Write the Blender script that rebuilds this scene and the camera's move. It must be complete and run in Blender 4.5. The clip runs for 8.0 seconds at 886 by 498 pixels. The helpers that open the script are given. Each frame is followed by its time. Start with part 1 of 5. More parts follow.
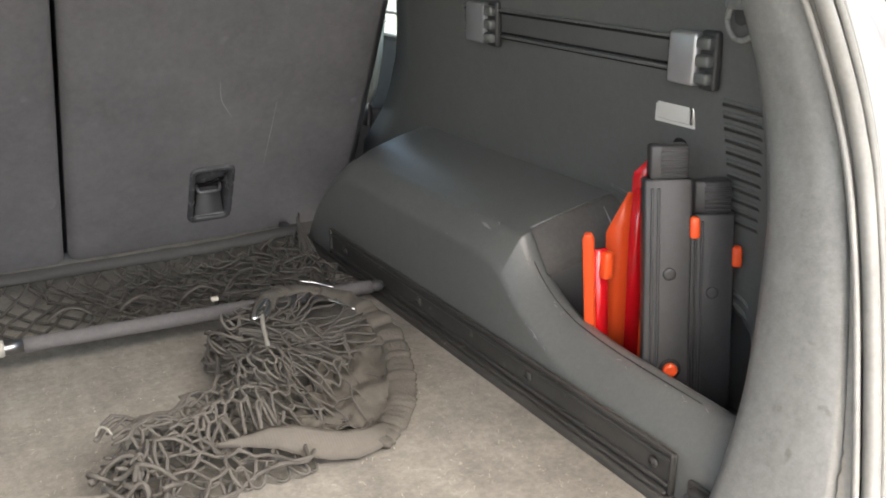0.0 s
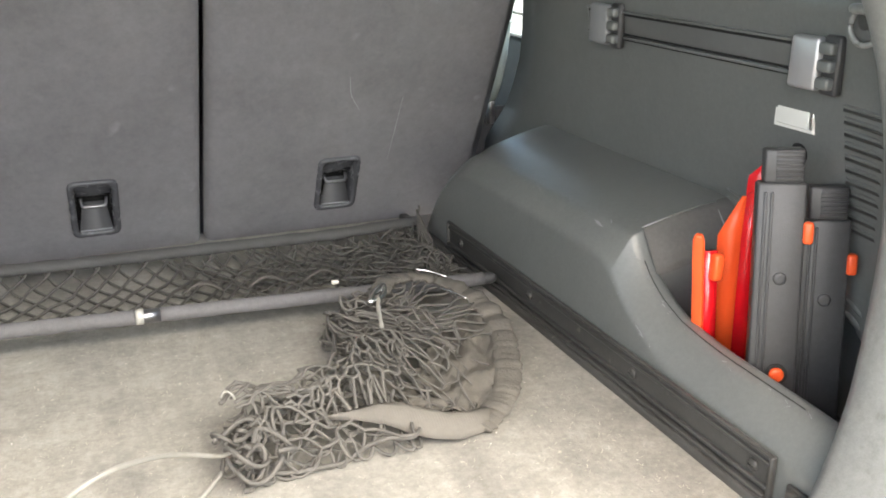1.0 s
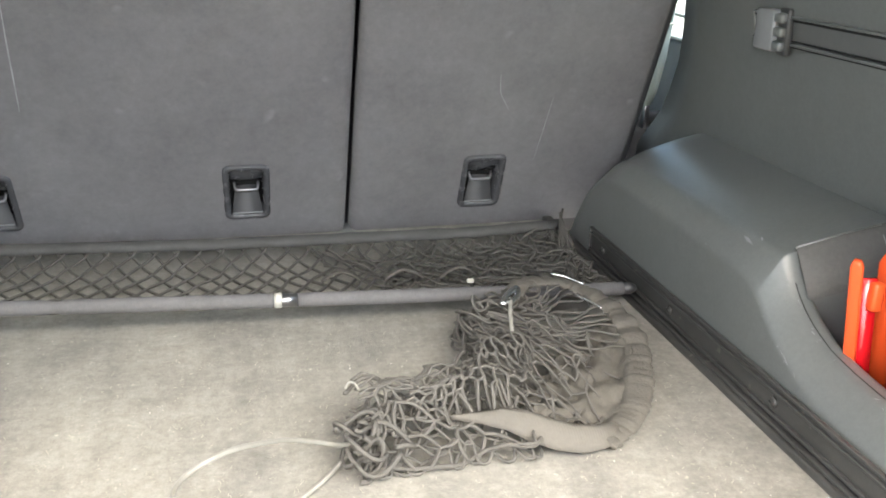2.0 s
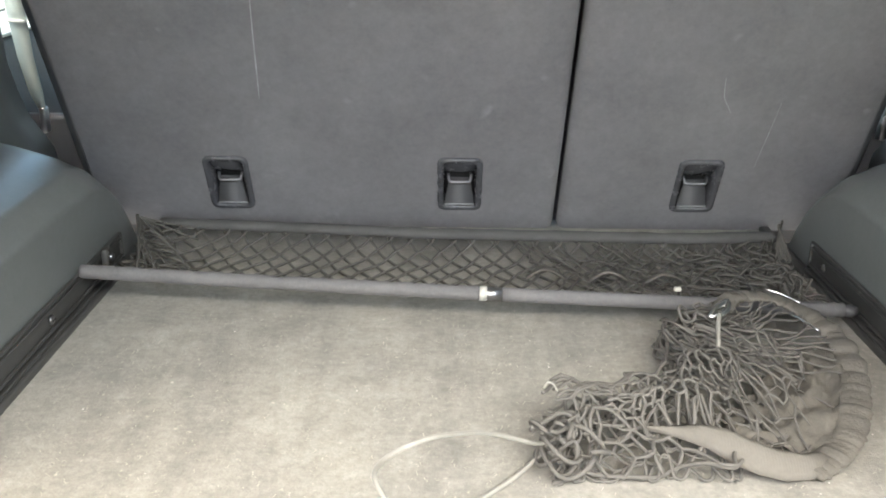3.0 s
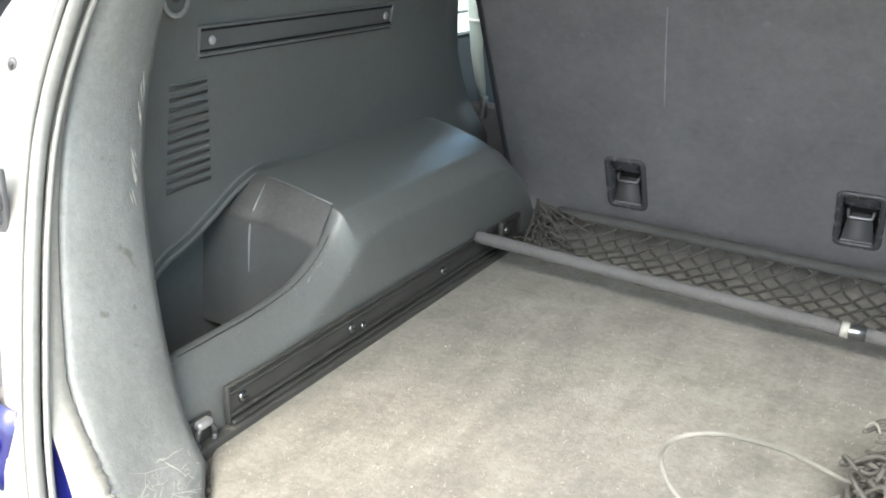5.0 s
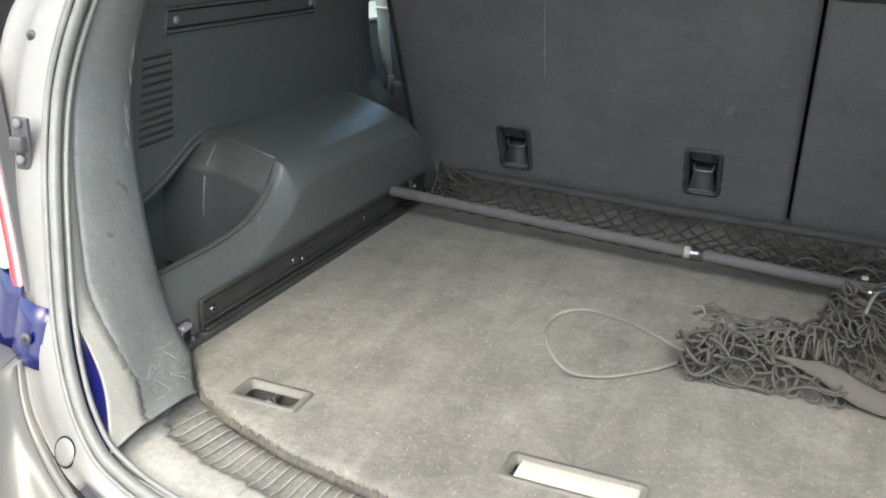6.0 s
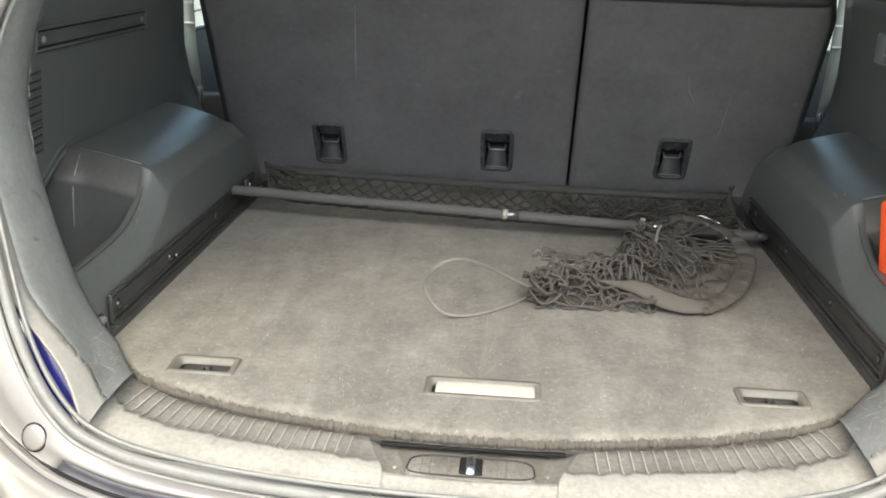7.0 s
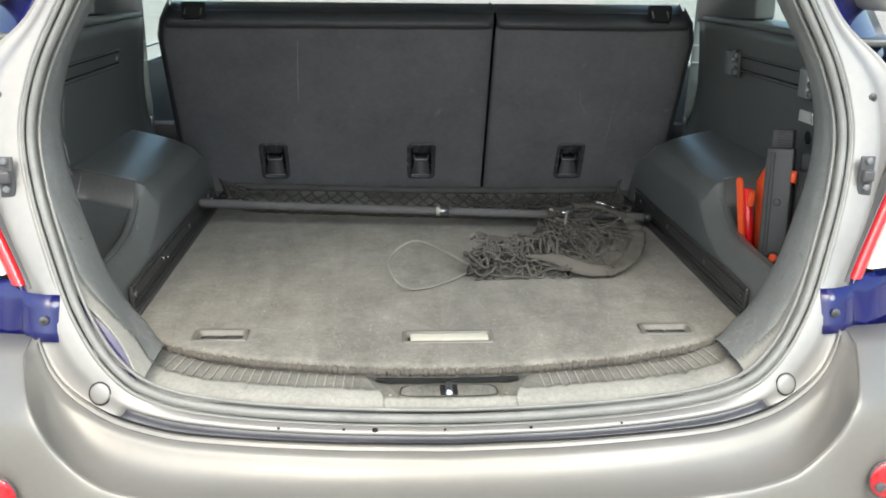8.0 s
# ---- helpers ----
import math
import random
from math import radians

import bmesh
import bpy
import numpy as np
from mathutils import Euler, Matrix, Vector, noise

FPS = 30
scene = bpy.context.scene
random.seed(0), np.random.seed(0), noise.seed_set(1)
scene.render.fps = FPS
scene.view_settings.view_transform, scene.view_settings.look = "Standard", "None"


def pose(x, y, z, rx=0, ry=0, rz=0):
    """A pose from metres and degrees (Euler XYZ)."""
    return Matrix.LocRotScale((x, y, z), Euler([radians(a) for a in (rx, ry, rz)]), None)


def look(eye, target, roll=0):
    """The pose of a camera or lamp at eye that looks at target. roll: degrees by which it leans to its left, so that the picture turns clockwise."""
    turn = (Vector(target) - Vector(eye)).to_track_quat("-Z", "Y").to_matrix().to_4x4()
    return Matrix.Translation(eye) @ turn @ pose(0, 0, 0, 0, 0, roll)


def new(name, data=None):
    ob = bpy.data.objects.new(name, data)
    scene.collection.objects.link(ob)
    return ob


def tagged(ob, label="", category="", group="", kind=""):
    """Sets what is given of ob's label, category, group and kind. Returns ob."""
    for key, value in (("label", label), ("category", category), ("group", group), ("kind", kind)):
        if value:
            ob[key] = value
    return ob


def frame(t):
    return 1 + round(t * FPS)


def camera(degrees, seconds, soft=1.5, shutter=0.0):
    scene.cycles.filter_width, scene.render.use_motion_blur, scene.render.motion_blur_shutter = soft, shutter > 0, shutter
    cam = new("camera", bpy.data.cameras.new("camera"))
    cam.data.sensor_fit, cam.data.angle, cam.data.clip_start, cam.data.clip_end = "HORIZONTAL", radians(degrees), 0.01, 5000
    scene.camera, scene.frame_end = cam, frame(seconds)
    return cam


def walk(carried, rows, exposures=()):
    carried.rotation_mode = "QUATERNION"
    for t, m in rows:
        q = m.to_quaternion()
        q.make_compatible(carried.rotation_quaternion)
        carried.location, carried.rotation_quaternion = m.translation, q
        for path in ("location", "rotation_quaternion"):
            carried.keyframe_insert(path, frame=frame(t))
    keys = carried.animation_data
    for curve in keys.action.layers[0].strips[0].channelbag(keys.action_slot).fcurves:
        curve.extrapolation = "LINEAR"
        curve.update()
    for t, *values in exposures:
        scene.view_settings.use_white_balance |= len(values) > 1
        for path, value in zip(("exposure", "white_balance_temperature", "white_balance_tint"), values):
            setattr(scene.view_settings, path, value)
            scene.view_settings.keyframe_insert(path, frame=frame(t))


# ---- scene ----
cam = camera(51.0, 8.0, 1.8)
PATH = [
    (0, (-0.036, -0.471, 0.512), (0.929, 1.146, -0.163), 0.1),
    (0.5, (-0.042, -0.5, 0.516), (0.802, 1.182, -0.162), 0.1),
    (1, (-0.043, -0.508, 0.514), (0.689, 1.227, -0.159), 0.2),
    (1.2, (-0.046, -0.509, 0.517), (0.637, 1.246, -0.156), 0.2),
    (2.5, (-0.011, -0.49, 0.511), (0.214, 1.373, -0.181), 1.1),
    (3, (-0.03, -0.5, 0.525), (-0.033, 1.372, -0.179), 0.5),
    (3.5, (-0.028, -0.452, 0.517), (-0.303, 1.404, -0.177), -0.0),
    (4, (0.011, -0.419, 0.51), (-0.582, 1.362, -0.182), 0.6),
    (4.5, (0.051, -0.439, 0.52), (-0.81, 1.228, -0.174), 1.4),
    (4.7, (0.062, -0.481, 0.519), (-0.85, 1.164, -0.16), 1.5),
    (5.8, (0.156, -0.783, 0.528), (-0.588, 0.944, -0.152), 2.4),
    (6, (0.166, -0.825, 0.533), (-0.518, 0.928, -0.146), 2.7),
    (6.5, (0.136, -0.948, 0.546), (-0.293, 0.89, -0.117), 2.9),
    (7, (0.026, -1.079, 0.538), (-0.109, 0.812, -0.098), 1.8),
    (7.5, (-0.074, -1.234, 0.553), (-0.013, 0.667, -0.065), 1.3),
    (8, (-0.081, -1.41, 0.567), (0.027, 0.502, -0.011), 0.6),
]
EXPOSURES = [(0.0, 2.08, 7000, 10), (0.5, 1.98, 7000, 10), (1.0, 2.76, 6900, 7), (2.5, 2.82, 6700, 5), (3.5, 2.70, 6650, 4), (4.5, 2.78, 6550, 3), (5.8, 1.66, 6400, 3), (6.5, 1.54, 6500, 4), (7.0, 1.56, 6700, 4), (7.5, 1.5, 6600, 3), (8.0, 1.27, 6400, 2)]
walk(cam, [(t, look(eye, target, roll)) for t, eye, target, roll in PATH], EXPOSURES)

# ---- light ----
world = bpy.data.worlds.new("world")
scene.world = world
world.use_nodes = True
wn = world.node_tree
sky = wn.nodes.new("ShaderNodeTexSky")
sky.sky_type, sky.sun_disc = "NISHITA", False
sky.sun_elevation, sky.sun_rotation = radians(55), radians(200)
sky.air_density, sky.dust_density = 1.0, 4.0
wn.links.new(sky.outputs[0], wn.nodes["Background"].inputs[0])
wn.nodes["Background"].inputs[1].default_value = 0.15
sun = new("sun", bpy.data.lights.new("sun", "SUN"))
sun.data.energy, sun.data.angle, sun.data.color = 0.9, radians(30), (1.0, 0.95, 0.88)
sun.matrix_world = look((2.3, -3.2, 3.6), (0, 0.3, 0))


# ---- materials ----
def material(name, base, rough=0.5, metal=0.0, vary=0.25, scale=6.0, grain=0.0, grain_scale=600.0,
             second=None, spots=0.0, spot_scale=90.0, spot_colour=(0.4, 0.38, 0.34), coat=0.0, rough_vary=0.025, sheen=0.0, ribs=0.0, streak=0.0, fleck=0.0, clump=0.0, clump_scale=70.0, gloss=0.5):
    m = bpy.data.materials.new(name)
    m.use_nodes = True
    nt = m.node_tree
    b = nt.nodes["Principled BSDF"]
    co = nt.nodes.new("ShaderNodeTexCoord").outputs["Object"]

    def noise_node(sc, detail=5.0, rough_=0.6):
        n = nt.nodes.new("ShaderNodeTexNoise")
        n.inputs["Scale"].default_value, n.inputs["Detail"].default_value, n.inputs["Roughness"].default_value = sc, detail, rough_
        nt.links.new(co, n.inputs["Vector"])
        return n.outputs["Fac"]

    def ramp(fac, lo, hi, c0, c1):
        r = nt.nodes.new("ShaderNodeValToRGB")
        r.color_ramp.elements[0].position, r.color_ramp.elements[1].position = lo, hi
        r.color_ramp.elements[0].color, r.color_ramp.elements[1].color = (*c0, 1), (*c1, 1)
        nt.links.new(fac, r.inputs[0])
        return r.outputs[0]

    def mix(fac, a, c):
        x = nt.nodes.new("ShaderNodeMix")
        x.data_type = "RGBA"
        nt.links.new(fac, x.inputs["Factor"])
        nt.links.new(a, x.inputs["A"])
        nt.links.new(c, x.inputs["B"])
        return x.outputs["Result"]
    second = second or tuple(c * (1 - vary) for c in base)
    col = ramp(noise_node(scale), 0.32, 0.7, second, tuple(min(1, c * (1 + vary)) for c in base))
    fine = ramp(noise_node(scale * 14, 3), 0.3, 0.72, tuple(c * (1 - vary * 0.6) for c in base), tuple(min(1, c * (1 + vary * 0.6)) for c in base))
    half = nt.nodes.new("ShaderNodeMix")
    half.data_type = "RGBA"
    half.inputs["Factor"].default_value = 0.45
    nt.links.new(col, half.inputs["A"])
    nt.links.new(fine, half.inputs["B"])
    out = half.outputs["Result"]
    if spots:
        sp = ramp(noise_node(spot_scale, 2, 0.5), 0.72 - spots * 0.2, 0.80 - spots * 0.2, (0, 0, 0), (1, 1, 1))
        rgb = nt.nodes.new("ShaderNodeRGB")
        rgb.outputs[0].default_value = (*spot_colour, 1)
        out = mix(sp, out, rgb.outputs[0])
    if fleck:
        speck = ramp(noise_node(170, 8, 0.85), 0.36, 0.64, (1 - fleck,) * 3, (1 + fleck, 1 + fleck * 0.97, 1 + fleck * 0.85))
        both_ = nt.nodes.new("ShaderNodeMix")
        both_.data_type, both_.blend_type = "RGBA", "MULTIPLY"
        both_.inputs["Factor"].default_value = 1.0
        nt.links.new(out, both_.inputs["A"])
        nt.links.new(speck, both_.inputs["B"])
        out = both_.outputs["Result"]
    if clump:
        for sc, dt, lo, hi in ((clump_scale, 3, 0.30, 0.68), (clump_scale * 0.28, 4, 0.34, 0.66)):
            tuft = ramp(noise_node(sc, dt, 0.65), lo, hi, (1 - clump, 1 - clump * 1.05, 1 - clump * 1.12), (1 + clump, 1 + clump * 0.97, 1 + clump * 0.90))
            blend = nt.nodes.new("ShaderNodeMix")
            blend.data_type, blend.blend_type = "RGBA", "MULTIPLY"
            blend.inputs["Factor"].default_value = 1.0
            nt.links.new(out, blend.inputs["A"])
            nt.links.new(tuft, blend.inputs["B"])
            out = blend.outputs["Result"]
    if streak:
        place = nt.nodes.new("ShaderNodeMapping")
        place.inputs["Scale"].default_value = (11.0, 2.2, 6.0)
        place.inputs["Rotation"].default_value = (0, 0, 0.25)
        nt.links.new(co, place.inputs["Vector"])
        worn = nt.nodes.new("ShaderNodeTexNoise")
        worn.inputs["Scale"].default_value, worn.inputs["Detail"].default_value, worn.inputs["Roughness"].default_value = 1.0, 6.0, 0.65
        worn.inputs["Distortion"].default_value = 0.6
        nt.links.new(place.outputs[0], worn.inputs["Vector"])
        tone = ramp(worn.outputs["Fac"], 0.30, 0.70, (1 - streak,) * 3, (1 + streak,) * 3)
        times = nt.nodes.new("ShaderNodeMix")
        times.data_type, times.blend_type = "RGBA", "MULTIPLY"
        times.inputs["Factor"].default_value = 1.0
        nt.links.new(out, times.inputs["A"])
        nt.links.new(tone, times.inputs["B"])
        out = times.outputs["Result"]
    nt.links.new(out, b.inputs["Base Color"])
    rr = nt.nodes.new("ShaderNodeMapRange")
    rr.inputs["To Min"].default_value, rr.inputs["To Max"].default_value = max(0.02, rough - rough_vary), min(1, rough + rough_vary)
    nt.links.new(noise_node(scale * 3, 6, 0.7), rr.inputs["Value"])
    nt.links.new(rr.outputs[0], b.inputs["Roughness"])
    b.inputs["Metallic"].default_value = metal
    b.inputs["Specular IOR Level"].default_value = gloss
    b.inputs["Coat Weight"].default_value = coat
    b.inputs["Coat Roughness"].default_value = 0.05
    b.inputs["Sheen Weight"].default_value = sheen
    if ribs:
        wave = nt.nodes.new("ShaderNodeTexWave")
        wave.inputs["Scale"].default_value, wave.inputs["Distortion"].default_value = ribs, 0.6
        nt.links.new(co, wave.inputs["Vector"])
        rb = nt.nodes.new("ShaderNodeBump")
        rb.inputs["Strength"].default_value, rb.inputs["Distance"].default_value = 0.25, 0.0005
        nt.links.new(wave.outputs["Fac"], rb.inputs["Height"])
        nt.links.new(rb.outputs[0], b.inputs["Normal"])
    if grain:
        bump = nt.nodes.new("ShaderNodeBump")
        bump.inputs["Strength"].default_value, bump.inputs["Distance"].default_value = grain, 0.001
        nt.links.new(noise_node(grain_scale, 2), bump.inputs["Height"])
        nt.links.new(bump.outputs[0], b.inputs["Normal"])
    return m


CARPET = material("load_carpet", (0.228, 0.216, 0.192), 0.95, vary=0.30, scale=9, grain=1.0, grain_scale=300, spots=0.20, spot_scale=130, spot_colour=(0.36, 0.335, 0.28), sheen=0.1, streak=0.21, fleck=0.14, clump=0.10, clump_scale=95)
CARPET_EDGE = material("carpet_edge", (0.128, 0.114, 0.097), 0.95, vary=0.35, scale=25, grain=1.0, grain_scale=300)
FELT = material("seat_felt", (0.161, 0.158, 0.166), 0.92, vary=0.24, scale=6, clump=0.035, clump_scale=40, grain=0.6, grain_scale=700, spots=0.16, spot_scale=22, spot_colour=(0.20, 0.198, 0.208), sheen=0.15, fleck=0.07)
LEATHER = material("black_leather", (0.065, 0.066, 0.071), 0.42, vary=0.2, scale=20, grain=0.35, grain_scale=500)
PLASTIC = material("dark_grained_plastic", (0.127, 0.134, 0.131), 0.33, gloss=0.85, vary=0.14, scale=3, grain=0.15, grain_scale=700, rough_vary=0.05, fleck=0.10)
LIPTRIM = material("dusty_trim_lip", (0.33, 0.32, 0.29), 0.6, vary=0.16, scale=12, grain=0.3, grain_scale=330, fleck=0.10)
PILLAR = material("grey_grained_plastic", (0.232, 0.239, 0.234), 0.42, vary=0.20, scale=9, grain=0.4, grain_scale=420, spots=0.16, spot_scale=45, spot_colour=(0.155, 0.155, 0.145), fleck=0.12, clump=0.05, clump_scale=60)
ANCHOR = material("dark_anchor_plastic", (0.070, 0.071, 0.078), 0.27, vary=0.15, scale=20)
FLAP = material("grey_flap_plastic", (0.058, 0.058, 0.062), 0.55, vary=0.15, scale=20)
POCKET = material("dusty_pocket_plastic", (0.100, 0.099, 0.096), 0.4, vary=0.3, scale=14, fleck=0.12, rough_vary=0.03)
# Lining plastic in a darker tone that stands for the shade in recesses.
SHADED_PLASTIC = material("shaded_lining_plastic", (0.105, 0.108, 0.106), 0.34, vary=0.15, scale=8, grain=0.1)
BARMETAL = material("grey_bar_metal", (0.30, 0.30, 0.31), 0.3, metal=1.0, vary=0.2, scale=40)
HOOKGREY = material("grey_hook_plastic", (0.22, 0.225, 0.23), 0.35, vary=0.1, scale=20)
RAIL = material("dark_rail_plastic", (0.050, 0.049, 0.046), 0.42, vary=0.35, scale=20, grain=0.1, spots=0.15, spot_scale=60, spot_colour=(0.12, 0.115, 0.10))
SILL = material("dusty_sill_plastic", (0.36, 0.35, 0.315), 0.5, vary=0.30, scale=9, grain=0.3, spots=0.12, spot_scale=25, spot_colour=(0.2, 0.19, 0.17), fleck=0.2)
SILL_DIRTY = material("dirty_sill_plastic", (0.225, 0.216, 0.195), 0.6, vary=0.45, scale=14, grain=0.4, grain_scale=400, spots=0.2, spot_scale=70, spot_colour=(0.34, 0.33, 0.30), fleck=0.3)
# Pale tone joins the ribs' rubbed edges and their highlights.
RIB = material("rubbed_highlit_rib", (0.46, 0.445, 0.40), 0.5, vary=0.5, scale=30)
# Darker than the plastic itself, for the shade down in the tie-down cups.
CUP = material("dusty_cup_plastic", (0.050, 0.046, 0.040), 0.45, vary=0.3, scale=30)
SURROUND = material("dusty_surround", (0.20, 0.19, 0.165), 0.5, vary=0.3, scale=20)
SLEEVE3 = material("dark_sleeve_fabric", (0.080, 0.078, 0.075), 0.9, vary=0.25, scale=18, grain=0.6, grain_scale=500)
SLEEVE2 = material("dusty_ruched_fabric", (0.100, 0.091, 0.077), 0.92, vary=0.35, scale=35, grain=1.0, grain_scale=260)
SILVER = material("silver_plastic", (0.52, 0.52, 0.53), 0.35, metal=0.6, vary=0.1)
CHROME = material("bright_metal", (0.75, 0.75, 0.74), 0.18, metal=1.0, vary=0.08)
BODY = material("pale_grey_flange_paint", (0.39, 0.376, 0.355), 0.48, metal=0.55, vary=0.10, scale=5)
# Darker copy of the flange paint, standing for shade and dark reflections.
GUTTER = material("darkened_gutter_paint", (0.072, 0.071, 0.082), 0.30, vary=0.35, scale=9, coat=0.5, spots=0.12, spot_scale=30, spot_colour=(0.16, 0.15, 0.14))
BLUE = material("dark_blue_paint", (0.007, 0.009, 0.105), 0.22, vary=0.15, scale=10, coat=0.7)
BUMPER = material("grey_bumper_plastic", (0.265, 0.254, 0.233), 0.36, metal=0.3, vary=0.07, grain=0.05)
STEP = material("dark_bumper_step", (0.10, 0.10, 0.105), 0.30, vary=0.1)
RUBBER = material("rubber_seal", (0.24, 0.24, 0.225), 0.34, vary=0.25, scale=15, spots=0.1, spot_scale=40, spot_colour=(0.18, 0.17, 0.15))
CORD = material("dusty_net_cord", (0.082, 0.077, 0.068), 0.9, vary=0.3, scale=40, grain=0.5, grain_scale=900)
CORD2 = material("dark_dusty_cord", (0.094, 0.087, 0.077), 0.9, vary=0.35, scale=40, grain=0.5, grain_scale=900)
GAUZE = material("dusty_gauze", (0.096, 0.087, 0.073), 0.95, vary=0.4, scale=60, grain=0.8, grain_scale=500)
WEBBING = material("dusty_webbing", (0.110, 0.100, 0.086), 0.9, vary=0.2, scale=18, ribs=110)
SLEEVE = material("grey_sleeve_fabric", (0.118, 0.114, 0.115), 0.85, vary=0.15, scale=14, grain=0.5, grain_scale=800, fleck=0.14)
SHOCK = material("grey_elastic_cord", (0.25, 0.238, 0.21), 0.7, vary=0.2, scale=60)
ORANGE = material("orange_red_plastic", (0.85, 0.10, 0.025), 0.35, vary=0.06, scale=12)
RED = material("red_reflector", (0.75, 0.012, 0.02), 0.18, vary=0.08, scale=12, coat=0.6)
BLACK = material("black_box_plastic", (0.045, 0.045, 0.046), 0.42, vary=0.35, scale=14, grain=0.2, spots=0.2, spot_scale=22, spot_colour=(0.085, 0.085, 0.08), rough_vary=0.05)
LENS = material("frosted_lamp_lens", (0.72, 0.72, 0.68), 0.22, vary=0.05)
WHITE = material("cream_plastic", (0.68, 0.65, 0.56), 0.5, vary=0.1, scale=14)
# Near-black filler for slots, holes and gaps, in place of the shade inside.
DARK = material("dark_void", (0.008, 0.008, 0.008), 0.8, vary=0.1)
BELT = material("grey_seat_belt", (0.36, 0.42, 0.40), 0.5, vary=0.1, scale=30)
PALE = material("pale_pillar_trim", (0.70, 0.72, 0.68), 0.5, vary=0.06)
HEADLINER = material("grey_headliner", (0.38, 0.38, 0.36), 0.95, vary=0.08)
GROUND = material("dusty_yard_concrete", (0.34, 0.32, 0.28), 0.9, vary=0.2, scale=0.8, grain=0.4, grain_scale=60)


def tinted_glass():
    m = bpy.data.materials.new("tinted_window_glass")
    m.use_nodes = True
    nt = m.node_tree
    nt.nodes.remove(nt.nodes["Principled BSDF"])
    clear, shine, mixer = nt.nodes.new("ShaderNodeBsdfTransparent"), nt.nodes.new("ShaderNodeBsdfGlossy"), nt.nodes.new("ShaderNodeMixShader")
    clear.inputs["Color"].default_value = (0.93, 0.99, 0.97, 1)
    shine.inputs["Roughness"].default_value = 0.03
    mixer.inputs[0].default_value = 0.05
    nt.links.new(clear.outputs[0], mixer.inputs[1])
    nt.links.new(shine.outputs[0], mixer.inputs[2])
    nt.links.new(mixer.outputs[0], nt.nodes["Material Output"].inputs[0])
    return m


TINT = tinted_glass()
SCUFF = material("pale_scuff", (0.30, 0.30, 0.31), 0.9, vary=0.3, scale=60)
REDLAMP = material("red_lamp_lens", (0.62, 0.02, 0.03), 0.12, vary=0.05, coat=1.0)
CLEARLAMP = material("pale_lamp_lens", (0.75, 0.72, 0.68), 0.12, vary=0.05, coat=1.0)


# ---- mesh helpers ----
def smooth(me, on=True):
    for p in me.polygons:
        p.use_smooth = on
    return me


def part(name, bm, mat, parent=None, label="", soft_shade=True):
    """Links a bmesh or mesh as one object, under parent if one is given."""
    if isinstance(bm, bmesh.types.BMesh):
        me = bpy.data.meshes.new(name)
        bmesh.ops.recalc_face_normals(bm, faces=bm.faces)
        bm.to_mesh(me)
        bm.free()
        smooth(me, soft_shade)
    else:
        me = bm
    ob = new(name, me)
    if mat and not me.materials:
        me.materials.append(mat)
    ob.parent = parent
    if label:
        ob["label"] = label
    return ob


def base(name, label, category, at=(0, 0, 0), group="", kind=""):
    """An empty at the base of a thing that has parts."""
    ob = new(name)
    ob.empty_display_size = 0.05
    ob.location = at
    return tagged(ob, label, category, group, kind)


def sheet(rows, skip=(), closed=False):
    """A bmesh of quads through rows of points."""
    bm = bmesh.new()
    vs = [[bm.verts.new(p) for p in r] for r in rows]
    n = len(rows[0])
    for i in range(len(rows) - 1):
        for j in range(n if closed else n - 1):
            if (i, j) in skip:
                continue
            k = (j + 1) % n
            q = [vs[i][j], vs[i][k], vs[i + 1][k], vs[i + 1][j]]
            if len({tuple(round(c, 6) for c in v.co) for v in q}) >= 3:
                try:
                    bm.faces.new(q)
                except ValueError:
                    pass
    bmesh.ops.remove_doubles(bm, verts=bm.verts, dist=1e-6)
    return bm


def thick(ob, t, offset=-1.0):
    s = ob.modifiers.new("thickness", "SOLIDIFY")
    s.thickness, s.offset = t, offset
    return ob


def bevelled(ob, w, n=2):
    b = ob.modifiers.new("edge", "BEVEL")
    b.width, b.segments, b.limit_method, b.angle_limit = w, n, "ANGLE", radians(35)
    return ob


def rbox(size, at=(0, 0, 0), r=0.003, turn=None, seg=2):
    """A box with rounded edges."""
    bm = bmesh.new()
    bmesh.ops.create_cube(bm, size=1.0, matrix=Matrix.Diagonal((*size, 1)))
    if r:
        bmesh.ops.bevel(bm, geom=bm.edges[:], offset=min(r, min(size) * 0.45), segments=seg, affect="EDGES", profile=0.5)
    bmesh.ops.transform(bm, matrix=Matrix.Translation(at) @ (turn or Matrix()), verts=bm.verts)
    return bm


def disc(r, h, at, axis="z", n=20, dome=0.0, bm=None):
    """A low cylinder with a bevelled rim along an axis."""
    bm = bm or bmesh.new()
    prof = [(0, 0), (r, 0), (r, h * 0.6), (r * 0.85, h), (r * 0.4, h + dome * 0.8), (0.0001, h + dome)]
    turn = {"z": Matrix(), "y": Matrix.Rotation(radians(90), 4, "X"), "x": Matrix.Rotation(radians(90), 4, "Y"), "-x": Matrix.Rotation(radians(-90), 4, "Y")}[axis] if isinstance(axis, str) else axis
    rings = []
    for pr, ph in prof:
        rings.append([bm.verts.new(Matrix.Translation(at) @ turn @ Vector((max(pr, 0.0001) * math.cos(a), max(pr, 0.0001) * math.sin(a), ph))) for a in np.linspace(0, 2 * math.pi, n, endpoint=False)])
    for a, b in zip(rings, rings[1:]):
        for j in range(n):
            bm.faces.new((a[j], a[(j + 1) % n], b[(j + 1) % n], b[j]))
    return bm


